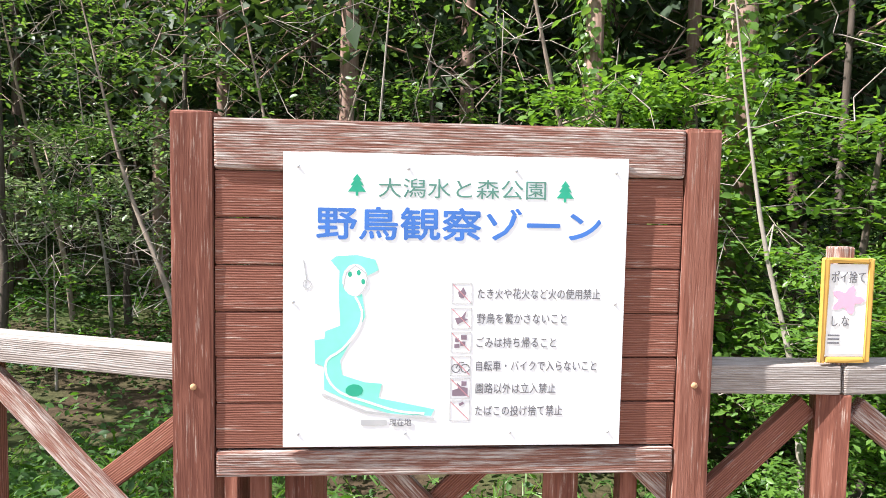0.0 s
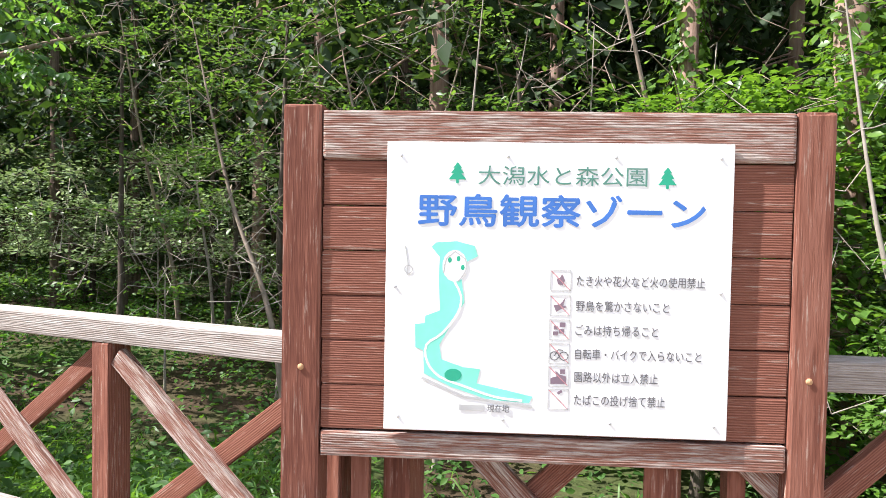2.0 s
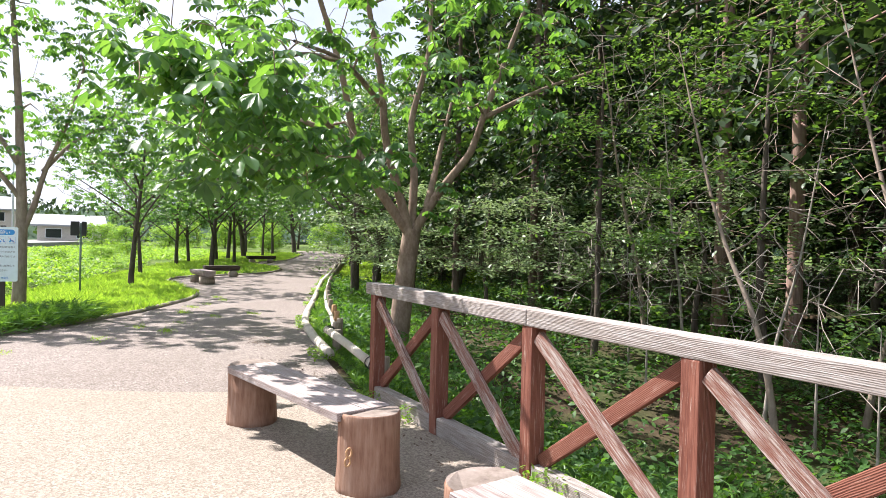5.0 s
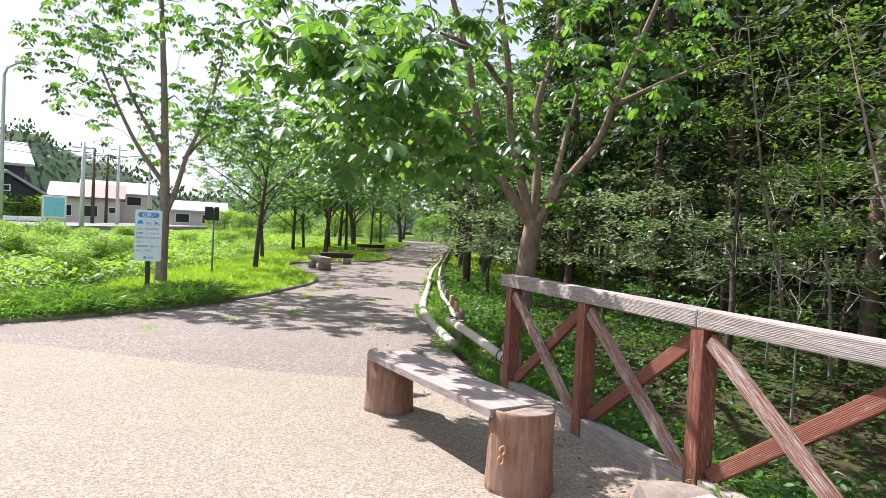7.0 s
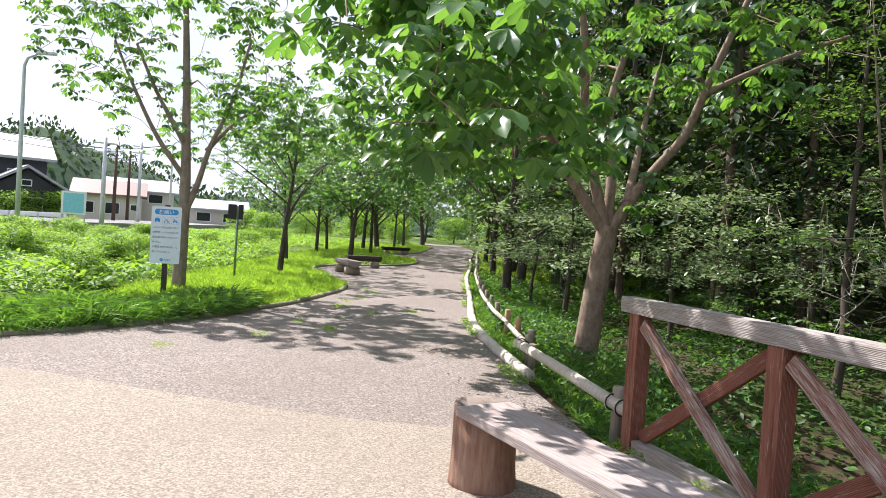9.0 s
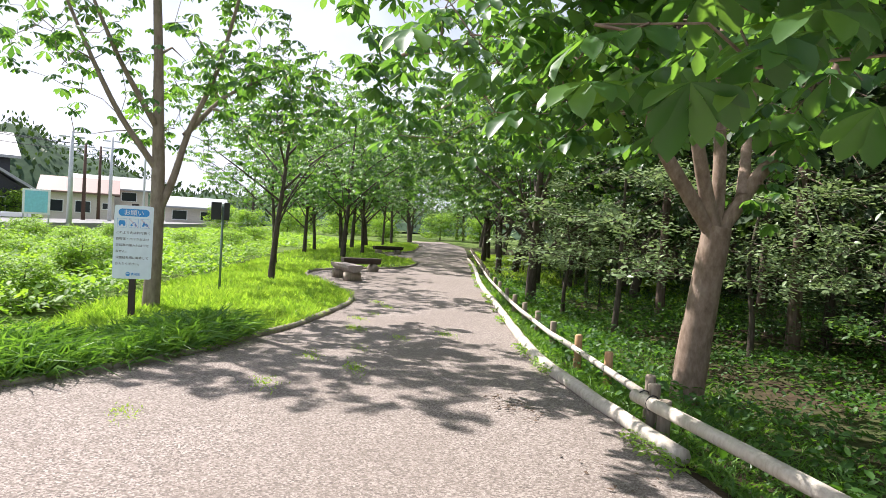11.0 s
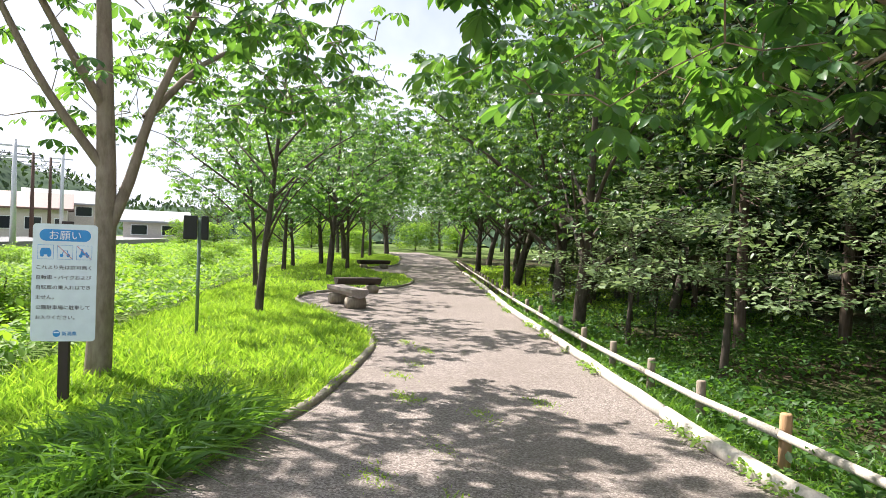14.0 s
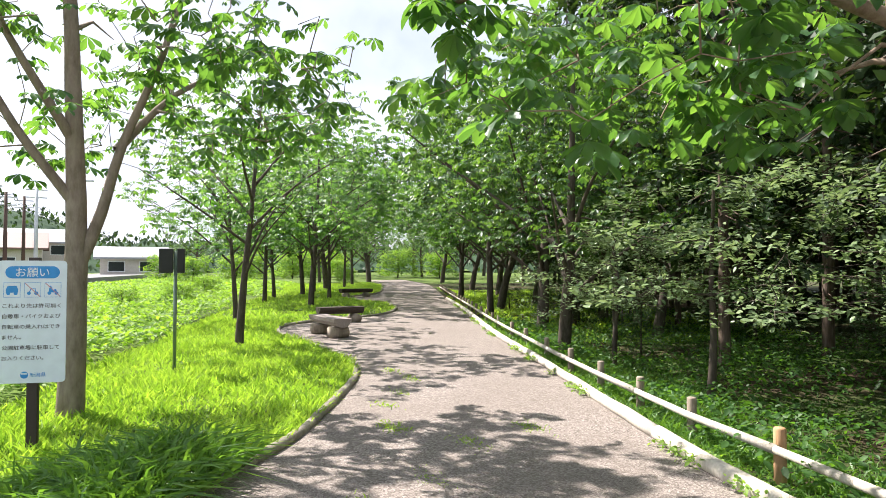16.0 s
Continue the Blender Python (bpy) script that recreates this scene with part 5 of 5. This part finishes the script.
def ivy_trunk(seed, high, r):
    global rng
    rng = np.random.default_rng(seed)
    root = plant("ivy_clad_tree", "tree trunk clad in bright climbing ivy leaves", "tree", None, "ivy-clad trees")
    v, f = ring_tube([(0, 0, -0.5), (0.03, 0, 2), (-0.04, 0.02, high)], [r * 1.1, r, r * 0.7], 10)
    part("trunk", mesh_of("trunk", v, f, M_CEDAR_RED_LIT, True), None, root)
    n = 3600
    z, a = rng.uniform(0.1, high, n), rng.uniform(0, 6.283, n)
    keep = (np.sin(2 * a + z * 1.3) + rng.normal(0, 0.7, n)) > -0.7
    z, a = z[keep], a[keep]
    out = r + np.abs(rng.normal(0.06, 0.16, len(z))) * (0.5 + 0.5 * np.sin(z * 1.7) ** 2)
    P = np.stack([out * np.cos(a), out * np.sin(a), z], -1)
    D = np.stack([np.cos(a) * 0.5, np.sin(a) * 0.5, -np.ones(len(a))], -1) + rng.normal(0, 0.5, P.shape)
    N = np.stack([np.cos(a), np.sin(a), 0.5 * np.ones(len(a))], -1)
    L = rng.uniform(0.05, 0.13, len(P))
    part("ivy", leaf_mesh("ivy", P, D, N, L, L * 0.8, OVAL, L_IVY), L_IVY, root, "bright green ivy")
    return root


repeat(ivy_trunk(51, 9, 0.16), [(0.6, 8.2, 0, 1.0), (1.9, 6.9, 110, 0.9), (-0.9, 8.9, 200, 0.8), (3.2, 7.6, 260, 1.0)])
i2 = layered_tree(52, 1.1, (0.8, 1.4, 2.0, 2.6, 3.2), 24, 0.10, L_IVY, "dense bright-leaved climber covered bush", "climber_bush")
repeat(i2, [(-0.55, 6.9, 0, 1.0), (0.25, 7.3, 140, 1.05), (1.4, 6.6, 60, 0.9), (2.4, 6.3, 250, 1.0), (1.0, 5.7, 20, 0.55), (-1.9, 7.9, 300, 0.8)])

# ---- grass, sedge, ferns and weeds ----


def scatter(n, x0, x1, y0, y1, test, seed):
    r = np.random.default_rng(seed)
    out = np.empty((0, 2))
    while len(out) < n:
        p = np.stack([r.uniform(x0, x1, n), r.uniform(y0, y1, n)], -1)
        out = np.concatenate([out, p[test(p[:, 0], p[:, 1], r)]])
    return out[:n], r


def blades(name, pts, r, lo, hi, w, mat, label, category, lean=0.35, bend=0.25, sink=0.01):
    z = height(pts[:, 0], pts[:, 1]) - sink
    P = np.column_stack([pts, z])
    n = len(P)
    a = r.uniform(0, 6.283, n)
    D = np.stack([np.cos(a) * lean, np.sin(a) * lean, np.ones(n)], -1) + r.normal(0, lean * 0.4, (n, 3))
    N = np.stack([-np.sin(a), np.cos(a), 0.2 * np.ones(n)], -1) + r.normal(0, 0.4, (n, 3))
    patch = 0.75 + 0.35 * np.sin(pts[:, 0] * 1.9 + 1.1 * np.sin(pts[:, 1] * 2.3)) * np.cos(pts[:, 1] * 1.7)
    L = r.uniform(lo, hi, n) * patch
    W = w * r.uniform(0.6, 1.4, n)
    ob = new(name, leaf_mesh(name, P, D, N, L, W, BLADE, mat, bend))
    return tagged(ob, label, category, kind="stuff")


LAWN_BACK = [(-9.3, -8.0), (-10.6, -5.0), (-12.2, -2.6), (-13.66, -1.85), (-16.9, -1.2), (-20.2, -0.45), (-26.4, 0.9), (-33.4, 2.4), (-42, 5), (-60, 9)]
lawn_poly = [p for p in edge_line if p[0] > -60] + LAWN_BACK[::-1]
in_lawn = lambda x, y, r: inside(x, y, lawn_poly)
p, r = scatter(48000, -26, -8, -8, 3.2, lambda x, y, r: inside(x, y, lawn_poly) & (r.random(len(x)) < np.clip(1.25 - dist_to(x, y, [(-8, 0), (-9, 0.1)]) / 17, 0.12, 1)), 61)
blades("lawn_grass", p, r, 0.12, 0.3, 0.016, L_GRASS, "sunlit bright green unmown grass", "grass", 0.5, 0.3)
p, r = scatter(26000, -62, -22, -4, 15, in_lawn, 62)
blades("lawn_grass", p, r, 0.1, 0.26, 0.03, L_GRASS, "sunlit bright green unmown grass further along the path", "grass", 0.5, 0.3)
front = lambda x, y, r: inside(x, y, lawn_poly) & (dist_to(x, y, [(-10.2, -2.2), (-11.6, -0.6), (-12.2, -0.15)]) < 0.25 + 0.55 * r.random(len(x)))
p, r = scatter(9000, -13.5, -9, -4.5, 0.6, front, 63)
blades("sedge_tufts", p, r, 0.35, 0.9, 0.022, L_SEDGE, "long arching sedge tufts spilling over the kerb", "grass", 0.55, 0.55)
edge = lambda x, y, r: inside(x, y, lawn_poly) & (dist_to(x, y, [q for q in edge_line if q[0] > -20]) < 0.1 + 0.25 * r.random(len(x)))
p, r = scatter(9000, -20, -7, -7, 3, edge, 64)
blades("edge_grass", p, r, 0.08, 0.22, 0.010, L_GRASS, "grass fringe overhanging the log kerb", "grass", 0.8, 0.45)
dist_axis = lambda x, y: dist_to(x, y, wood_line)
bank = lambda x, y, r: inside(x, y, wood_side) & (dist_axis(x, y) > 0.12) & (dist_axis(x, y) < 0.35 + 2.4 * r.random(len(x)) ** 1.6)
p, r = scatter(26000, -24, -6.2, 2.5, 12, bank, 65)
blades("bank_grass", p, r, 0.16, 0.42, 0.013, L_SEDGE, "lush grass on the bank behind the log rail", "grass", 0.6, 0.5)
bank2 = lambda x, y, r: inside(x, y, wood_side) & (dist_axis(x, y) > 0.25) & (dist_axis(x, y) < 0.7 + 2.6 * r.random(len(x)))
p, r = scatter(15000, -6.4, 3.5, 2.6, 8.5, bank2, 66)
blades("fence_sedge", p, r, 0.3, 0.7, 0.016, L_SEDGE, "long dark sedge behind the timber fence", "grass", 0.7, 0.6)
p, r = scatter(24000, -50, -20, 6, 30, lambda x, y, r: inside(x, y, wood_side) & (dist_axis(x, y) > 0.3) & (dist_axis(x, y) < 9), 67)
blades("glade_grass", p, r, 0.15, 0.4, 0.035, L_GRASS, "bright grass in the glade among the trees", "grass", 0.6, 0.4)


def herbs(name, n, x0, x1, y0, y1, test, seed, tall, size, mat, label, shape=OVAL, clump=0.35, tilt=0.45):
    pts, r = scatter(n, x0, x1, y0, y1, test, seed)
    t = 0.5 + 0.5 * np.sin(pts[:, 0] * 0.9 + 2 * np.sin(pts[:, 1] * 0.7)) * np.cos(pts[:, 1] * 1.1 + np.sin(pts[:, 0] * 1.7))
    top = tall * (0.35 + 0.65 * t)
    z = height(pts[:, 0], pts[:, 1]) + top * np.sqrt(r.random(n)) * r.uniform(0.75, 1.08, n)
    P = np.column_stack([pts, z])
    a = r.uniform(0, 6.283, n)
    D = np.stack([np.cos(a), np.sin(a), r.normal(0, tilt, n)], -1)
    N = np.array((0, 0, 1.0)) + r.normal(0, 0.35, (n, 3))
    L = size * r.uniform(0.5, 1.4, n)
    ob = new(name, leaf_mesh(name, P, D, N, L, L * 0.5, shape, mat))
    return tagged(ob, label, "undergrowth", kind="stuff")


weed_poly = LAWN_BACK + [(-60, -5.0), (-43, -9.0), (-12, -17), (-9.5, -12)]
in_weeds = lambda x, y, r: inside(x, y, weed_poly) & (r.random(len(x)) < np.clip(1.3 - np.hypot(x + 9, y) / 34, 0.2, 1))
herbs("meadow_weeds", 100000, -45, -9.5, -16, 2, in_weeds, 71, 0.55, 0.11, L_WEED, "rank sunlit meadow weeds between the lawn and the road")
herbs("meadow_weeds", 26000, -75, -38, -9, 9, lambda x, y, r: inside(x, y, LAWN_BACK[4:] + [(-75, 3), (-75, -2), (-43, -9), (-30, -10)]), 72, 0.3, 0.2, L_WEED, "distant bright bank of weeds beside the road", SIMPLE)
floor_test = lambda x, y, r: inside(x, y, wood_side) & (dist_axis(x, y) > 0.3) & (r.random(len(x)) < 0.35 + 0.65 * (np.sin(x * 1.3) * np.cos(y * 1.1) > -0.2))
herbs("forest_herbs", 44000, -22, 6, 3, 14, floor_test, 73, 0.42, 0.085, L_FERN, "low green herbs and ferns on the forest floor")
herbs("forest_herbs", 9000, -45, 12, 8, 30, lambda x, y, r: inside(x, y, wood_side) & (dist_axis(x, y) > 3), 74, 0.5, 0.12, L_DARK, "undergrowth deep in the wood, leaves darkened for shade", SIMPLE)
kerb_weeds = lambda x, y, r: (dist_to(x, y, kerb_line) < 0.16) & (np.sin(x * 2.1) + np.sin(x * 5.3 + 1) > 0.3)
herbs("kerb_weeds", 4200, -30, -6.3, 2.4, 10, kerb_weeds, 75, 0.10, 0.045, L_WEED, "small weeds growing along the log edging")
fence_weeds = lambda x, y, r: (dist_to(x, y, [(-6.2, 2.58), (-1.6, 2.75)]) < 0.12) & (np.sin(x * 3.1) + np.sin(x * 7.3 + 1) > 0.75)
herbs("fence_weeds", 700, -6.3, -1.5, 2.3, 3.0, fence_weeds, 76, 0.16, 0.035, L_WEED, "small weeds at the foot of the timber fence")


# ---- tufts and litter on the path ----
tufts = []
for x, y in ((-11.9, 1.55), (-12.6, 2.2), (-13.3, 1.75), (-12.9, 2.9), (-14.3, 2.0), (-14.9, 2.35), (-10.9, 1.3), (-11.5, 0.95), (-15.7, 2.8), (-10.4, 0.4), (-16.4, 2.75), (-9.6, -0.6)):
    tufts.append((x, y))
tr = np.random.default_rng(81)
pts = np.concatenate([np.array(c) + tr.normal(0, (0.13, 0.06), (130, 2)) for c in tufts])
blades("path_tufts", pts, tr, 0.03, 0.11, 0.008, L_GRASS, "small tufts of grass growing through the path", "grass", 0.55, 0.4)
pts = np.concatenate([np.array((-9.4, 2.35)) + tr.normal(0, (0.2, 0.1), (110, 2)), np.array((-7.2, 2.3)) + tr.normal(0, (0.5, 0.16), (120, 2)), np.array((-4.4, 2.45)) + tr.normal(0, (1.0, 0.12), (90, 2))])
a = tr.uniform(0, 6.283, len(pts))
P = np.column_stack([pts, np.full(len(pts), 0.008) + tr.uniform(0, 0.012, len(pts))])
D = np.stack([np.cos(a), np.sin(a), tr.normal(0, 0.12, len(a))], -1)
L = tr.uniform(0.015, 0.05, len(a))
M_LITTER = paint("dead_leaf_litter", (0.11, 0.075, 0.05), 0.9, 0, 0.2, 30.0)
tagged(new("leaf_litter", leaf_mesh("leaf_litter", P, D, np.array((0, 0, 1.0)) + tr.normal(0, 0.3, P.shape), L, L * 0.45, SIMPLE, M_LITTER)), "brown dead leaves and twigs swept along the path edge", "leaf litter", kind="stuff")

# ---- road side: houses, poles, lamp, hill ----


def house(name, x, y, turn, w, d, h, roof_h, wall, roof, label, windows):
    """A two-slope house; w along local x (ridge direction), d deep; windows as (along, height, width, tall) on the -y side."""
    root = thing(name, pose(x, y, 0, 0, 0, turn), label, "house")
    part("wall", box(w, d, h, 0.02), wall, root, "", pose(0, 0, h / 2))
    e = 0.6
    prof = [(-d / 2 - e, h - 0.15), (0, h + roof_h), (d / 2 + e, h - 0.15), (d / 2 + e, h + 0.05), (0, h + roof_h + 0.2), (-d / 2 - e, h + 0.05)]
    n = len(prof)
    v = [(sx * (w / 2 + e), py, pz) for sx in (-1, 1) for py, pz in prof]
    f = [(0, 1, 4, 5), (1, 2, 3, 4), (n + 5, n + 4, n + 1, n), (n + 4, n + 3, n + 2, n + 1)] + [(i, i + n, (i + 1) % n + n, (i + 1) % n) for i in range(n)]
    part("roof", mesh_of("roof", v, f, roof), None, root)
    gable = [(sx * w / 2, py, pz) for sx in (-1, 1) for py, pz in ((-d / 2, h), (d / 2, h), (0, h + roof_h - 0.1))]
    part("gable", mesh_of("gable", gable, [(0, 1, 2), (5, 4, 3), (0, 3, 4, 1), (1, 4, 5, 2), (2, 5, 3, 0)], wall), None, root)
    for face, a, z, ww, hh in windows:
        m = pose(a, -d / 2 - 0.03, z) if face == "y" else pose(w / 2 + 0.03, a, z, 0, 0, 90)
        win = part("window", box(ww, 0.06, hh, 0.01), P_WHITE, root, "white window frame", m)
        part("pane", box(ww - 0.16, 0.03, hh - 0.16, 0.0), P_GLASS, win, "", pose(0, -0.03, 0))
    return root


house("house", -62.0, -20.6, 112, 8, 8, 5.0, 1.9, P_HOUSEDARK, P_ROOFGREY, "two-storey dark-boarded house with pale grey roof", [("y", -2.6, 1.6, 2.4, 1.5), ("y", 1.8, 1.6, 2.0, 1.5), ("y", -1.5, 3.6, 2.2, 1.1), ("y", 2.0, 3.6, 1.2, 1.0)])
house("house", -57.5, -16.4, 25, 4.2, 4.6, 2.5, 1.6, P_HOUSEDARK, P_ROOFGREY, "low dark gabled wing of the boarded house", [("x", 0, 1.4, 2.2, 1.2), ("x", 0, 3.0, 0.7, 0.5)])
house("house", -90, -16.6, 98, 7.0, 6, 3.3, 1.6, P_HOUSEPALE, P_ROOFRED, "cream house with dull red roof across the road", [("y", -2.4, 1.7, 1.8, 1.4), ("y", 0.4, 1.7, 1.6, 1.4), ("y", 2.7, 1.9, 0.8, 0.8)])
house("house", -98, -14.5, 100, 8, 7, 4.2, 1.5, P_HOUSEPALE, P_ROOFGREY, "far pale two-storey house with grey roof", [("y", -2.0, 1.7, 1.8, 1.4), ("y", 1.8, 3.3, 1.8, 1.2), ("y", -2.0, 3.3, 1.8, 1.2)])
house("shed", -84, -3.9, 95, 6, 5, 2.3, 1.0, P_HOUSEPALE, P_ROOFGREY, "low grey-roofed building seen through the trees", [("y", -1.5, 1.4, 1.6, 1.1), ("y", 1.4, 1.4, 1.6, 1.1)])


def street_lamp(x, y, high):
    root = thing("street_lamp", pose(x, y, 0, 0, 0, 75), "tall grey steel street lamp with curved arm", "street lamp")
    tube("pole", [(0, 0, 0), (0, 0, high * 0.5), (0, 0, high - 0.4), (0.12, 0, high - 0.1), (0.5, 0, high + 0.1)], [0.1, 0.085, 0.06, 0.055, 0.05], P_STEEL, root, "", 10)
    part("lamp_head", box(0.75, 0.26, 0.12, 0.03), P_STEEL, root, "", pose(0.85, 0, high + 0.14))
    return root


street_lamp(-32.3, -8.9, 7.4)
street_lamp(-62, -6.6, 7.6)


def utility_pole(x, y, high, mat, label):
    root = thing("utility_pole", pose(x, y, 0, 0, 0, 10), label, "utility pole", "utility poles along the road")
    tube("pole", [(0, 0, 0), (0, 0, high)], [0.16, 0.10], mat, root, "", 10)
    for z in (0.35, 0.9):
        part("cross_arm", box(0.09, 1.3, 0.09, 0.01), P_STEEL, root, "", pose(0, 0, high - z))
    return root


M_POLE_BROWN = paint("brown_timber_pole", (0.10, 0.06, 0.045), 0.8)
utility_pole(-45.9, -8.55, 5.8, P_STEEL, "slim grey pole beside the road")
utility_pole(-60.8, -10.7, 6.6, M_POLE_BROWN, "brown timber utility pole beside the road")
utility_pole(-68, -10.9, 7.0, M_POLE_BROWN, "brown timber utility pole beside the road")
utility_pole(-61, -8.9, 7.2, P_STEEL, "grey concrete utility pole beside the road")
for off, z in ((-0.5, 6.4), (0.5, 6.4), (0.0, 5.9)):
    pts = []
    for a, b in zip([(-120, -8), (-68, -10.9), (-60.8, -10.7), (-40, -20)], [(-68, -10.9), (-60.8, -10.7), (-40, -20), (10, -34)]):
        for s in np.linspace(0, 1, 7)[:-1]:
            pts.append((a[0] + (b[0] - a[0]) * s, a[1] + off + (b[1] - a[1]) * s, z - 1.6 * s * (1 - s)))
    tagged(tube("power_line", pts, [0.02] * len(pts), P_BLACK, None, "", 4), "thin black power line between the poles", "cable", "power lines")


def bulletin():
    root = thing("road_sign_board", pose(-38.7, -8.4, 0, 0, 0, 100), "white framed pale cyan information board near the road", "sign board")
    for x in (-0.5, 0.5):
        tube("post", [(x, 0.03, 0), (x, 0.03, 2.2)], [0.04, 0.04], P_STEEL, root, "", 8)
    part("frame", box(1.1, 0.05, 1.15, 0.01), P_WHITE, root, "", pose(0, 0, 1.65))
    part("sheet", box(0.9, 0.01, 0.98, 0), paint("cyan_poster", (0.25, 0.62, 0.72), 0.5), root, "pale cyan sheet", pose(0, -0.031, 1.65))
    return root


bulletin()

# guard rail by the dark house
rail = thing("guard_rail", pose(-46, -14.3, 0.2, 0, 0, -14), "white steel guard rail along the road", "guard rail")
for k in range(6):
    tube("post", [(-7.5 + 3 * k, 0, 0), (-7.5 + 3 * k, 0, 0.8)], [0.05, 0.05], P_STEEL, rail, "", 8)
part("beam", box(16, 0.08, 0.3, 0.03), P_WHITE, rail, "", pose(0, -0.06, 0.65))

# wooded hill behind the houses
hx, hy = np.meshgrid(np.linspace(-1.3, 1, 190), np.linspace(0, 1, 16))
ang = radians(186) + hx * radians(70)
far_r = 150 + 70 * hy
top = (36 - 27 * np.clip((0.30 - hx) / 0.30, 0, 1)) * np.sin(np.pi * np.clip(hy * 0.9 + 0.02, 0, 1)) * (0.9 + 0.12 * np.sin(hx * 23) + 0.08 * np.sin(hx * 61))
hr = np.random.default_rng(3)
V = np.stack([far_r * np.cos(ang), far_r * np.sin(ang), top + hr.normal(0, 0.6, top.shape) - 0.5], -1).reshape(-1, 3)
ii = np.arange(190 * 16).reshape(16, 190)
Q = np.stack([ii[:-1, :-1], ii[:-1, 1:], ii[1:, 1:], ii[1:, :-1]], -1).reshape(-1, 4)
tagged(new("backdrop_hill", mesh_np("backdrop_hill", V, Q, M_HILL)), "distant dark wooded hill behind the houses", "hill", kind="structure")
n = 15000
pick = hr.integers(0, len(V), n)
P = V[pick] + hr.normal(0, 1.0, (n, 3)) + (0, 0, 0.5)
L = hr.uniform(0.7, 1.8, n)
tagged(new("hill_woods", leaf_mesh("hill_woods", P, hr.normal(0, 0.5, (n, 3)) + (0, 0, 1.0), hr.normal(0, 1, (n, 3)), L, L * 0.6, SIMPLE, L_CONIFER)), "far dark conifers covering the hill", "woods", kind="stuff")

# shrubs along the road and the end of the avenue
meadow_spots = []
mr = np.random.default_rng(17)
while len(meadow_spots) < 60:
    x, y = mr.uniform(-32, -11.5), mr.uniform(-13, 2)
    if inside(np.array(x), np.array(y), weed_poly) and float(dist_to(x, y, LAWN_BACK)) > 0.7:
        meadow_spots.append((x, y, mr.uniform(0, 360), mr.uniform(0.26, 0.5)))
hedge = layered_tree(91, 1.6, (0.3, 0.75, 1.2, 1.6), 30, 0.14, L_WEED, "rounded sunlit shrub in the meadow by the road", "meadow_shrub")
repeat(hedge, [(-27, -7.5, 0, 0.5), (-30, -1.5, 80, 0.4), (-23, -9.5, 20, 0.6), (-36, 1.2, 150, 0.5), (-56, -14.0, 120, 1.3), (-62, 1.5, 60, 1.1), (-70, 5.5, 10, 1.3), (-60, 13.2, 240, 0.6), (-54, -16, 30, 1.2), (-78, 12, 90, 1.6), (-84, 26, 0, 1.8), (-90, 15, 50, 2.0), (-74, -0.5, 120, 1.3), (-82, 8, 33, 1.6), (-76, 16.5, 140, 1.1), (-88, 18.5, 200, 1.8), (-80, 30, 310, 1.6)] + meadow_spots)
repeat(path_tree(14, 8.5, 4.2, 0.16, L_LIGHT, 0.2, 170, "oval", 5, 7, M_BARK_DARK, "tall light green tree closing the end of the avenue", 1.4),
       [(-86, 30, 0, 1.1), (-80, 21.0, 100, 0.9), (-95, 22, 200, 1.3), (-100, 34, 50, 1.4), (-92, 42, 150, 1.4), (-105, 12, 250, 1.3), (-110, 24, 300, 1.5), (-78, 36, 20, 1.2), (-98, 3, 80, 1.2)])
